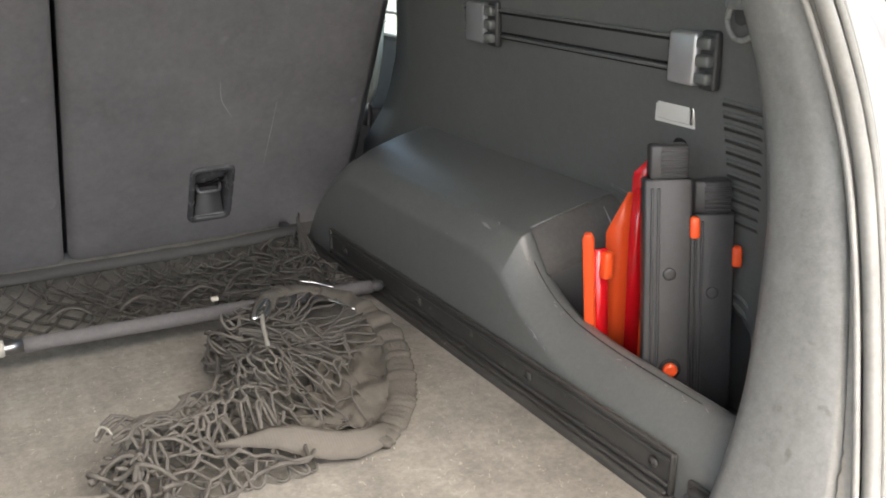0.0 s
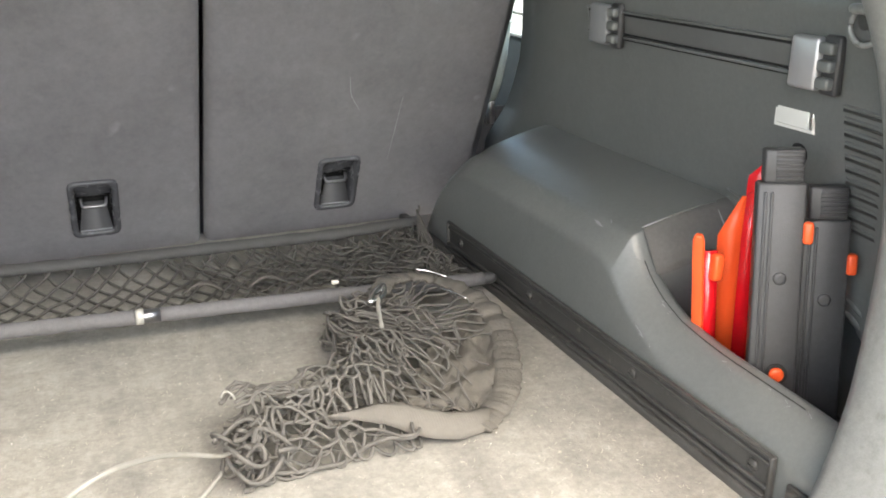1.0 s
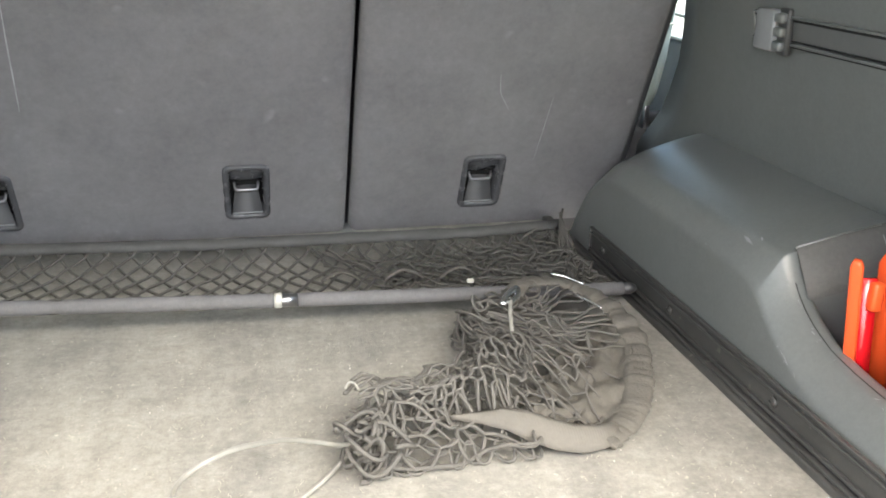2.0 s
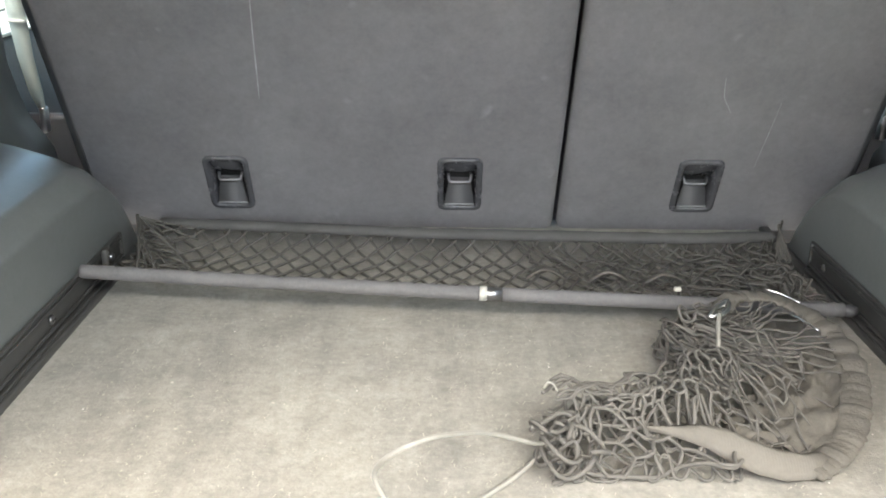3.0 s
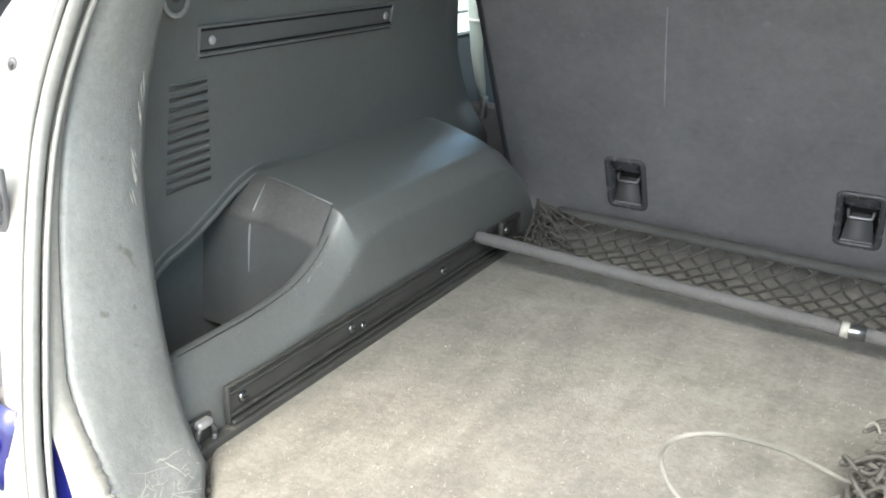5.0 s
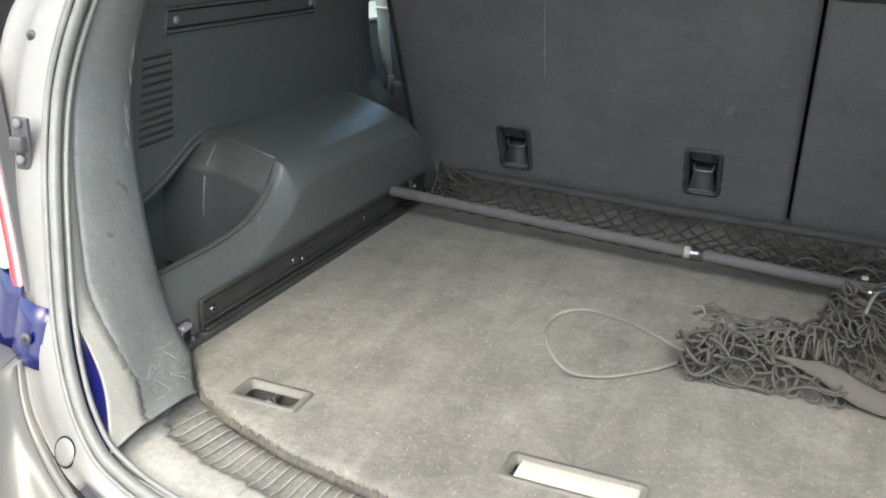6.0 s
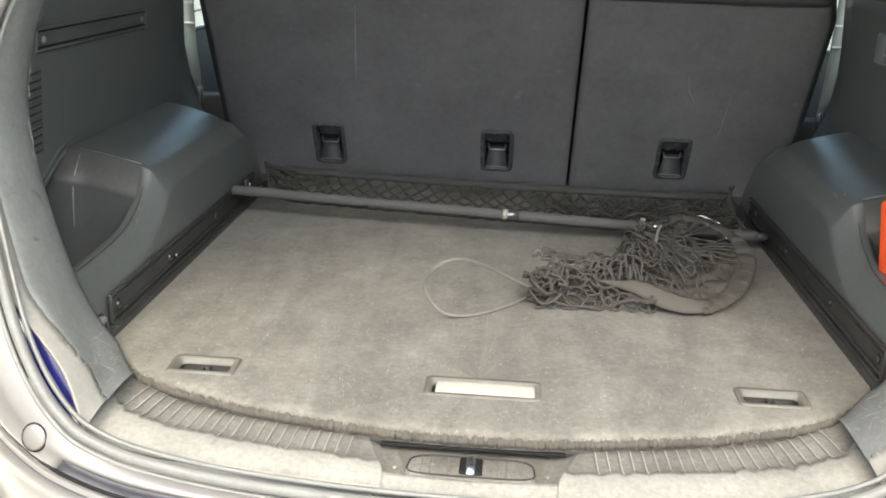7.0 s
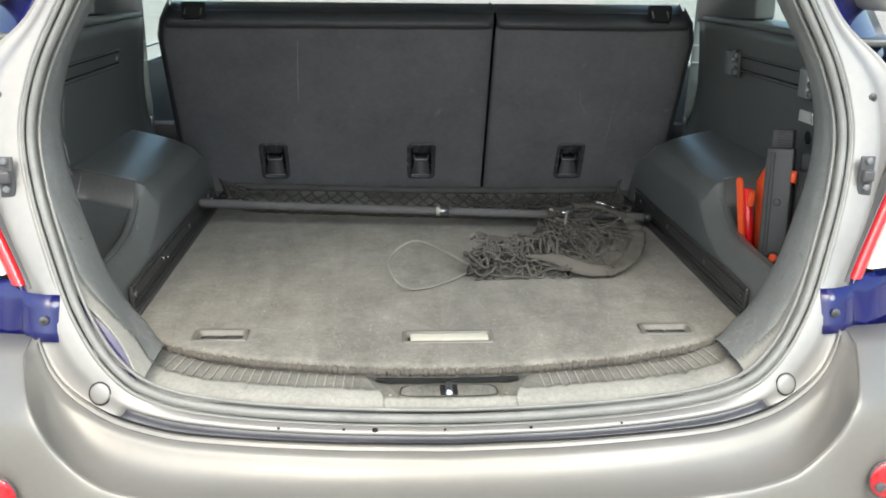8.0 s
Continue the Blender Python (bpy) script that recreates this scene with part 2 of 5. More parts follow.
def spline(pts, n):
    """n points of a Catmull-Rom curve through pts."""
    p = [Vector(q) for q in pts]
    p = [p[0] * 2 - p[1]] + p + [p[-1] * 2 - p[-2]]
    out = []
    for k in range(n):
        s = k / (n - 1) * (len(p) - 3)
        i = min(int(s), len(p) - 4)
        t = s - i
        a, b, c, d = p[i:i + 4]
        out.append(0.5 * ((2 * b) + (c - a) * t + (2 * a - 5 * b + 4 * c - d) * t * t + (3 * b - a - 3 * c + d) * t ** 3))
    return out


def tube(path, r, n=8, bm=None, caps=True, flat=1.0):
    """Adds a tube of n sides along path. r: a radius, or one for each point. flat: height against width."""
    bm = bm or bmesh.new()
    path = [Vector(p) for p in path]
    up = Vector((0, 0, 1))
    rings = []
    for i, p in enumerate(path):
        d = (path[min(i + 1, len(path) - 1)] - path[max(i - 1, 0)])
        d = d.normalized() if d.length > 1e-9 else Vector((1, 0, 0))
        side = d.cross(up)
        side = side.normalized() if side.length > 1e-4 else Vector((1, 0, 0))
        top = side.cross(d).normalized()
        rr = r[i] if hasattr(r, "__len__") else r
        rings.append([bm.verts.new(p + side * (rr * math.cos(a)) + top * (rr * flat * math.sin(a))) for a in (2 * math.pi * k / n for k in range(n))])
    for a, b in zip(rings, rings[1:]):
        for j in range(n):
            bm.faces.new((a[j], a[(j + 1) % n], b[(j + 1) % n], b[j]))
    if caps:
        bm.faces.new(rings[0][::-1])
        bm.faces.new(rings[-1])
    return bm


def table(x, pairs):
    """Straight lines between the pairs (x, value)."""
    return float(np.interp(x, [p[0] for p in pairs], [p[1] for p in pairs]))


# ---- the plan ----
HALF = 0.51                                   # half the load floor's width


def seat_y(z):
    """The rear face of the reclined seat backs."""
    return 0.957 - 0.5 * (z - 0.09)


FRONT = [(0, -0.131), (0.08, -0.129), (0.16, -0.118), (0.28, -0.095), (0.38, -0.060), (0.43, -0.034), (0.475, 0.006), (0.51, 0.05), (0.56, 0.12)]
OUTER = [(0, -0.224), (0.16, -0.214), (0.325, -0.189), (0.41, -0.178), (0.45, -0.170), (0.50, -0.12), (0.55, -0.03)]


def floor_front(x):
    return table(abs(x), FRONT)


def sill_outer(x):
    return table(abs(x), OUTER)


def rear_y(x, z):
    """The rounded back of the body."""
    return -0.225 + 0.24 * x * x + 0.35 * max(0.0, z)


# half of the tailgate opening, from the middle of the sill up to the roof: x, z
OPENING = [(0.0, -0.034), (0.16, -0.032), (0.31, -0.027), (0.41, -0.013), (0.475, 0.022), (0.525, 0.085), (0.563, 0.17), (0.594, 0.26), (0.606, 0.34), (0.590, 0.42), (0.554, 0.50), (0.50, 0.60), (0.43, 0.70), (0.32, 0.76), (0.0, 0.78)]


def opening(n=120):
    half = [(p.x, p.y) for p in spline([(x, z, 0) for x, z in OPENING], n)]
    return half


def ring(d, dy, n=120, lo=0.0, hi=1.0, s=1):
    """Points along one half of the opening, d metres outside it and dy behind the body's back."""
    h = opening(n)
    out = []
    for i, (x, z) in enumerate(h):
        a, b = h[max(i - 1, 0)], h[min(i + 1, n - 1)]
        tx, tz = b[0] - a[0], b[1] - a[1]
        l = math.hypot(tx, tz)
        nx, nz = tz / l, -tx / l
        if lo <= i / (n - 1) <= hi:
            px, pz = x + nx * d, z + nz * d
            out.append(Vector((s * max(px, 0), rear_y(x, z) + dy, pz)))
    return out


# ---- ground ----
g = bmesh.new()
bmesh.ops.create_grid(g, x_segments=8, y_segments=8, size=400)
bmesh.ops.translate(g, verts=g.verts, vec=(0, 0, -0.76))
tagged(part("ground", g, GROUND), "dusty grey concrete of an open yard", "ground", kind="structure")


# ---- load floor ----
def load_floor():
    f = base("load_floor", "worn grey-beige carpeted load floor covered in dust and fibres", "floor", kind="structure")
    holes = [(-0.397, -0.317, -0.029, 0.013), (0.329, 0.410, -0.021, 0.019), (-0.063, 0.076, -0.047, -0.003)]
    xs = sorted({round(v, 4) for v in [*np.linspace(-HALF, HALF, 41), *(h[0] for h in holes), *(h[1] for h in holes)]})
    ys = sorted({round(v, 4) for v in [*np.linspace(0.05, 1.06, 30), *(h[2] for h in holes), *(h[3] for h in holes), -0.09, -0.12]})
    rows = []
    for lip, z in ((0.003, -0.026), (-0.0020, -0.017), (-0.0030, -0.009), (0.0005, -0.003)):
        rows.append([(x, floor_front(x) + lip, z) for x in xs])
    edge = len(rows) - 1
    for y in ys:
        rows.append([(x, max(y, floor_front(x) + 0.006), 0.0) for x in xs])
    skip = set()
    for i in range(len(ys) - 1):
        for j in range(len(xs) - 1):
            for a, b, c, d in holes:
                if a - 1e-5 <= xs[j] < b - 1e-5 and c - 1e-5 <= ys[i] < d - 1e-5:
                    skip.add((i + edge + 1, j))
    part("carpet", sheet(rows, skip), CARPET, f)
    rim = [Vector((x, floor_front(x) + 0.0020 + 0.0020 * noise.noise((x * 260, 2, 0)), -0.0125 + 0.0012 * noise.noise((x * 180, 5, 0)))) for x in np.linspace(-HALF, HALF, 640)]
    part("bound_edge", tube(rim, [0.0072 + 0.0020 * noise.noise((p.x * 110, 0, 0)) + 0.0022 * noise.noise((p.x * 420, 3, 0)) for p in rim], 8), CARPET_EDGE, f, "frayed brown carpet edge")
    for a, b, c, d in holes[:2]:
        w, h, cx, cy = b - a, d - c, (a + b) / 2, (c + d) / 2
        ringpart("tie_down_surround", f, cx, cy, w, h, 0.006, 0.0025, SURROUND)
        base_part("tie_down_cup", f, cx, cy, w, h, 0.018, CUP)
        part("tie_down_bar", tube(spline([(cx - w * 0.42, cy - 0.012, -0.010), (cx - 0.01, cy - 0.010, -0.008), (cx, cy, -0.006), (cx + 0.01, cy - 0.010, -0.008), (cx + w * 0.42, cy - 0.012, -0.010)], 16), 0.0032, 8), CHROME, f, "bright metal tie-down loop")
        part("tie_down_hinge", rbox((0.008, h * 0.8, 0.008), (cx, cy, -0.010), 0.002), RAIL, f)
    a, b, c, d = holes[2]
    w, h, cx, cy = b - a, d - c, (a + b) / 2, (c + d) / 2
    ringpart("pull_surround", f, cx, cy, w, h, 0.005, 0.0025, SURROUND)
    base_part("pull_cup", f, cx, cy, w, h, 0.014, RAIL)
    part("pull_flap", rbox((w - 0.013, h - 0.006, 0.006), (cx + 0.003, cy - 0.0005, -0.0032), 0.003), WHITE, f, "cream plastic pull flap")


def ringpart(name, parent, cx, cy, w, h, t, up, mat):
    """A low rectangular surround round an opening in the floor."""
    rows = []
    for k, z in ((0.004, 0.0005), (0.0035, up), (-t * 0.5, up), (-t, -0.006)):
        row = []
        rr = 0.006
        for qx, qy, a0 in ((1, 1, 0), (-1, 1, 90), (-1, -1, 180), (1, -1, 270)):
            for a in (0, 30, 60, 90):
                t0 = radians(a0 + a)
                row.append((cx + qx * (w / 2 + k - rr) + rr * math.cos(t0), cy + qy * (h / 2 + k - rr) + rr * math.sin(t0), z))
        rows.append(row)
    return part(name, sheet(rows, closed=True), mat, parent)


def base_part(name, parent, cx, cy, w, h, deep, mat):
    x0, x1, y0, y1 = cx - w / 2, cx + w / 2, cy - h / 2, cy + h / 2
    i = 0.006
    rows = [[(x0, y0, 0), (x1, y0, 0), (x1, y1, 0), (x0, y1, 0)], [(x0 + i, y0 + i, -deep), (x1 - i, y0 + i, -deep), (x1 - i, y1 - i, -deep), (x0 + i, y1 - i, -deep)]]
    bm = sheet(rows, closed=True)
    bm.verts.ensure_lookup_table()
    bmesh.ops.holes_fill(bm, edges=[e for e in bm.edges if e.is_boundary and all(v.co.z < -deep * 0.5 for v in e.verts)])
    return part(name, bm, mat, parent, soft_shade=False)


load_floor()


# ---- side trim ----
RIM = [(-0.06, 0.085), (0.0, 0.086), (0.05, 0.088), (0.17, 0.091), (0.21, 0.094), (0.249, 0.099), (0.28, 0.110), (0.30, 0.121), (0.32, 0.137), (0.335, 0.156), (0.345, 0.172)]


CREASE = [(0.0, 0.044), (0.17, 0.047), (0.21, 0.052), (0.24, 0.062), (0.28, 0.080), (0.311, 0.096), (0.335, 0.116), (0.36, 0.134), (0.40, 0.140)]


def shoulder(y):
    """The section of the inner face: foot, crease, chamfer and upper edge, as x and z."""
    z, c = min(table(y, RIM), 0.1755), table(y, CREASE)
    h = z - c
    return ((0.522, -0.03), (0.524, c * 0.5), (0.5258, c - 0.005), (0.5268, c), (0.5295, c + 0.15 * h), (0.5515, c + 0.80 * h), (0.5555, c + 0.885 * h), (0.5605, c + 0.94 * h), (0.569, z))


def arch_drop(x, y):
    """How the wheel arch falls off towards the seats."""
    return 1 - min(1.0, max(0.0, (y - 0.725 - 0.25 * (x - 0.53)) / 0.19)) ** 2.4


POCKET_LINE = [(0.135, 0.03), (0.137, 0.085), (0.145, 0.112), (0.175, 0.128), (0.212, 0.140), (0.255, 0.160), (0.30, 0.184), (0.33, 0.195), (0.352, 0.200), (0.40, 0.203)]


def sunk(y, z):
    """How far the lining lies sunk below the moulded line round the pocket: 0 to 1."""
    def ease(v):
        v = min(1.0, max(0.0, v))
        return v * v * (3 - 2 * v)
    return ease((table(y, POCKET_LINE) - 0.004 - z) / 0.022) * ease((y - 0.139) / 0.02) * (1 if y < 0.42 else 0)


def wall_x(y, z, s=-1):
    y = y + 0.04 if s > 0 and y < 0.2 else y
    x = 0.69 - 0.15 * max(0.0, z - 0.2)
    return x - table(y, [(0.05, 0.10), (0.08, 0.065), (0.11, 0.028), (0.14, 0.008), (0.17, 0.0)]) * table(z, [(0.15, 1.0), (0.26, 0.5), (0.40, 0.4)])


def side_trim(s, name, label):
    p = base(name, label, "trim panel", kind="structure")
    # the upright lining
    ys = [0.01, 0.05, 0.08, *np.linspace(0.11, 0.40, 34), *np.linspace(0.46, 1.0, 8)]
    zs = [*np.linspace(-0.03, 0.21, 26), 0.25, 0.3, 0.35, 0.4, 0.43, 0.455]
    rows = []
    for z in zs:
        end = table(z, [(-0.03, 1.06), (0.13, 1.02), (0.22, 0.925), (0.29, 0.868), (0.37, 0.838), (0.52, 0.808)])
        rows.append([(s * (wall_x(y, z, s) + 0.052 * sunk(y + (0.03 * min(1, (0.388 - y) / 0.2) if s > 0 and y < 0.388 else 0), z)), y * (1 if y < 0.2 else 1 + (end - 1.0) * (y - 0.2) / 0.8), z) for y in ys] )
    thick(part("lining", sheet(rows), PLASTIC, p), 0.006, 0)
    # inner face with its chamfered shoulder, falling from the wheel arch to the pocket's rim
    ys = [*np.linspace(0.0, 0.20, 8), 0.225, 0.25, 0.27, 0.29, 0.305, 0.32, 0.335, 0.3445, 0.345, 0.349, 0.36, 0.40, *np.linspace(0.44, 0.70, 6), *np.linspace(0.72, 0.94, 16)]
    rows, skip = [], set()
    for i, y in enumerate(ys):
        z = table(y, RIM)
        if y < 0.3447:
            far = ((0.575, z - 0.003), (0.580, z - 0.012), (0.583, min(z - 0.03, 0.06)), (0.585, -0.03))
        else:
            far = ((0.59, 0.181), (0.62, 0.188), (0.65, 0.194), (0.690, 0.200))
        rows.append([(s * x, y, z * arch_drop(x, y) if z > 0 else z) for x, z in (*shoulder(y), *far)])
        if y == 0.3445:
            skip = {(i, j) for j in range(8, 12)}
    part("wheel_arch_cover", sheet(rows, skip), PLASTIC, p)
    seam = [(s * 0.5605, y, table(y, CREASE) + (min(table(y, RIM), 0.1755) - table(y, CREASE)) * 0.955 + 0.0006) for y in (*np.linspace(0.06, 0.325, 26),)]
    part("rim_seam", tube(seam, 0.0006, 5), RAIL, p, "fine moulded seam along the rim")
    # pocket end wall: a dusty chamfer over an upright face darkened for its shade
    edge = ((0.568, 0.1755, 0.0), (0.59, 0.181, -0.001), (0.62, 0.188, -0.002), (0.645, 0.193, -0.003), (0.660, 0.1958, -0.006), (0.668, 0.1972, -0.010), (0.690, 0.2000, -0.014), (0.748, 0.2030, -0.016))
    steps = ((0.0, 0.3452), (0.0012, 0.3436), (0.004, 0.3405), (0.040, 0.3135), (0.046, 0.3110), (0.050, 0.3108), (0.056, 0.3112), (0.10, 0.309), (0.20, 0.300))

    def wall_rows(some):
        return [[(s * x, y + dy * min(1, k / 0.006), max(-0.03, z - k)) for x, z, dy in edge] for k, y in some]
    part("pocket_chamfer", sheet(wall_rows(steps[:6])), POCKET, p, "dusty sloping top of the pocket's end wall")
    part("pocket_end", sheet(wall_rows(steps[5:])), SHADED_PLASTIC, p, "end wall of the pocket, darkened to stand for its shade")
    part("pocket_edge", tube([(s * x, 0.3450 + dy * 0.3, z + 0.0006) for x, z, dy in edge[:6]], 0.0013, 6), PLASTIC, p)
    # Pale tubes for worn edges; the corner's highlight is put into their colour.
    part("edge_wear_glint", tube([(s * x, 0.3440, z + 0.0014) for x, z in ((0.569, 0.1757), (0.585, 0.1796), (0.606, 0.1846))], [0.0009, 0.0011, 0.0004], 5), SCUFF, p, "pale worn edge with its highlight")
    part("edge_wear_glint", tube(spline([(s * 0.664, 0.332, 0.190), (s * 0.665, 0.318, 0.172), (s * 0.666, 0.305, 0.152), (s * 0.667, 0.300, 0.120), (s * 0.668, 0.298, 0.080)], 16), [0.0002 + 0.0014 * math.sin(math.pi * q / 18) for q in range(1, 17)], 5), SCUFF, p, "pale worn edge with its highlight")
    # The floor's darker tone also carries the pocket's shade.
    part("pocket_floor", rbox((0.18, 0.36, 0.006), (s * 0.655, 0.16, -0.026), 0.002), SHADED_PLASTIC, p)
    # moulded double line from the pocket's corner down the lining
    for dz in (-0.002, 0.011):
        line = spline([(s * (wall_x(y, z, s) - 0.001), y - (0.035 * min(1, (0.388 - y) / 0.2) if s > 0 else 0), z + dz) for y, z in ((0.352, 0.200), (0.330, 0.195), (0.300, 0.184), (0.255, 0.160), (0.212, 0.140), (0.175, 0.128), (0.145, 0.112), (0.137, 0.085), (0.135, 0.03))], 30)
        part("moulded_line", tube(line, 0.0042, 8), PLASTIC, p)
    # rail
    rail(s, p)
    vents(s, p)
    track(s, p)


def rail(s, p):
    y0, y1 = (0.086, 0.812) if s < 0 else (0.051, 0.800)
    mid, long = (y0 + y1) / 2, y1 - y0
    r = part("rail_channel", rbox((0.004, long, 0.044), (s * 0.5215, mid, 0.029), 0.001), RAIL, p, "black recessed rail")
    part("rail_lower_ledge", rbox((0.016, 1.02, 0.016), (s * 0.515, 0.54, 0.000), 0.003), RAIL, r)
    part("rail_upper_lip", rbox((0.006, long + 0.006, 0.003), (s * 0.5190, mid, 0.0515), 0.0012), RAIL, r)
    part("rail_upper_step", rbox((0.006, long, 0.004), (s * 0.5190, mid, 0.0435), 0.0015), RAIL, r)
    part("rail_bead", rbox((0.006, long, 0.0035), (s * 0.5180, mid, 0.0185), 0.0012), RAIL, r)
    part("rail_lower_step", rbox((0.010, long, 0.004), (s * 0.5170, mid, 0.0105), 0.0015), RAIL, r)
    for y in (y0 - 0.002, y1):
        part("rail_end", rbox((0.007, 0.005, 0.044), (s * 0.5190, y, 0.031), 0.002), RAIL, r)
    for y in (0.108, 0.313, 0.55, 0.76) if s < 0 else (0.073, 0.273, 0.52, 0.75):
        screw = part("screw", disc(0.0065, 0.003, (s * 0.5195, y, 0.031), "-x" if s > 0 else "x", 14, 0.001), BARMETAL if s < 0 else RAIL, r)
        part("screw_slot", rbox((0.001, 0.007, 0.0014), (s * 0.5155, y, 0.031), 0), DARK, screw)
    if s < 0:
        part("rivet", disc(0.005, 0.003, (s * 0.5185, 0.337, 0.026), "x", 12, 0.001), BARMETAL, r)


def vents(s, p):
    """Louvres: slats that stand proud of dark slots."""
    y0, y1 = (0.109, 0.168) if s > 0 else (0.181, 0.240)
    for k in range(11):
        z = (0.3390 if s > 0 else 0.3350) - k * 0.0121
        lean = 0.016 if s < 0 else -0.010
        a, b = y0 + 0.1 * k * lean / 10, y1 + k * lean / 10
        rows = []
        for dx, dz in ((0.002, 0.0046), (-0.0040, 0.0026), (-0.0050, 0.0010), (-0.0040, -0.0004), (0.002, -0.0010)):
            xx = wall_x(0.2, z)
            rows.append([(s * (xx + dx), y, z + dz + 0.003 * (y - a) / (b - a)) for y in np.linspace(a, b, 5)])
        sl = part("vent_slat", sheet(rows), PLASTIC, p)
        # Dark strips on the lining give the slots' shade by colour.
        slot = [[(s * (wall_x(0.2, z) - 0.0036), y, z + dz + 0.003 * (y - a) / (b - a)) for y in np.linspace(a, b, 4)] for dz in (-0.0022, -0.0052)]
        thick(part("vent_slot", sheet(slot), RAIL, sl), 0.001, 0)


def track(s, p):
    """The long recess high on the lining: a groove above, a ridge between two grooves below."""
    y0, y1, z0, z1 = (0.222, 0.626, 0.362, 0.395) if s < 0 else (0.196, 0.634, 0.362, 0.397)
    mid, long = (y0 + y1) / 2, y1 - y0
    lean = Matrix.Rotation(s * -0.149, 4, "Y")

    def bar(name, wide, high, z, proud, mat, parent, label=""):
        return part(name, rbox((wide, long, high), (s * (wall_x(0.4, z) - proud), mid, z), min(0.001, high * 0.4), lean), mat, parent, label)
    # Back and grooves sit on the lining's face; their shade is only colour.
    t = bar("track_back", 0.002, z1 - z0, (z0 + z1) / 2, 0.0030, SHADED_PLASTIC, p, "long recessed track")
    bar("track_groove", 0.002, 0.0034, z1 - 0.002, 0.0042, DARK, t)
    bar("track_lip", 0.007, 0.0030, z1 + 0.0018, 0.0045, PLASTIC, t)
    bar("track_groove", 0.002, 0.0026, z0 + 0.0075, 0.0042, DARK, t)
    bar("track_lip", 0.008, 0.0036, z0 + 0.0040, 0.0050, PLASTIC, t)
    bar("track_groove", 0.002, 0.0022, z0 + 0.0005, 0.0042, DARK, t)
    for y in (y0, y1):
        part("track_end", rbox((0.006, 0.004, z1 - z0 + 0.004), (s * (wall_x(0.4, 0.378) - 0.0035), y, (z0 + z1) / 2), 0.0015, lean), PLASTIC, t)
    for y in (y0 + 0.022, y1 - 0.016):
        part("track_screw", disc(0.0055, 0.003, (s * (wall_x(0.4, 0.378) - 0.0035), y, (z0 + z1) / 2 + 0.002), "-x" if s > 0 else "x", 12, 0.001), RAIL if s > 0 else SILVER, t)
    if s > 0:
        # Black disc on the lining's face; the hollow's shade is only its colour.
        part("recess_disc", disc(0.012, 0.003, (s * (wall_x(0.4, 0.285) - 0.0020), 0.228, 0.280), "-x", 24), DARK, p, "black disc standing for a round recess in the lining")


side_trim(-1, "side_trim_west", "dark grained plastic side trim with an empty pocket and a wheel arch cover")
side_trim(1, "side_trim_east", "dark grained plastic side trim with a full pocket and a wheel arch cover")


def slack(u):
    """How far the west trim has come away from the seal, from 0 to 1."""
    k = min(1.0, max(0.0, (u - 0.245) / 0.150))
    return math.sin(math.pi * k ** 0.8) ** 1.3


def trim_deep(u, s):
    """How deep the trim reaches into the load space."""
    deep = table(u, [(0.2, 0.135), (0.25, 0.150), (0.286, 0.172), (0.357, 0.156), (0.43, 0.136), (0.5, 0.120), (0.57, 0.113), (0.605, 0.108), (0.67, 0.093), (1, 0.09)])
    return deep - (table(u, [(0.24, 0.0), (0.30, 0.022), (0.40, 0.029), (0.62, 0.026), (0.75, 0.008), (1, 0.0)]) if s > 0 else 0.0)


TRIM_OUT = [(0.0, 0.004), (0.012, -0.004), (0.022, -0.010), (0.05, -0.011), (0.075, -0.008), (0.092, 0.001), (0.095, 0.006)]
TRIM_OPEN = opening(700)


def open_at(u):
    """Place and outward direction, in x and z, at u along the opening."""
    k = min(1.0, max(0.0, u)) * 699
    i = min(698, int(k))
    (x0, z0), (x1, z1) = TRIM_OPEN[i], TRIM_OPEN[i + 1]
    i = min(694, max(4, i))
    (ax, az), (bx, bz) = TRIM_OPEN[i - 4], TRIM_OPEN[i + 5]
    l = math.hypot(bx - ax, bz - az)
    t = k - int(min(698, k))
    return x0 + (x1 - x0) * t, z0 + (z1 - z0) * t, (bz - az) / l, -(bx - ax) / l


def trim_at(u, q, s):
    """A point of the moulded trim: u along the opening, q from the seal's edge inwards."""
    x, z, nx, nz = open_at(u)
    loose = slack(u) * max(0.0, 1 - q / 0.055) if s < 0 else 0.0
    e = table(q, TRIM_OUT) - 0.021 * loose
    return (s * (x + nx * e), rear_y(x, z) + q * trim_deep(u, s) / 0.095 + 0.010 * loose, max(z + nz * e, -0.010))


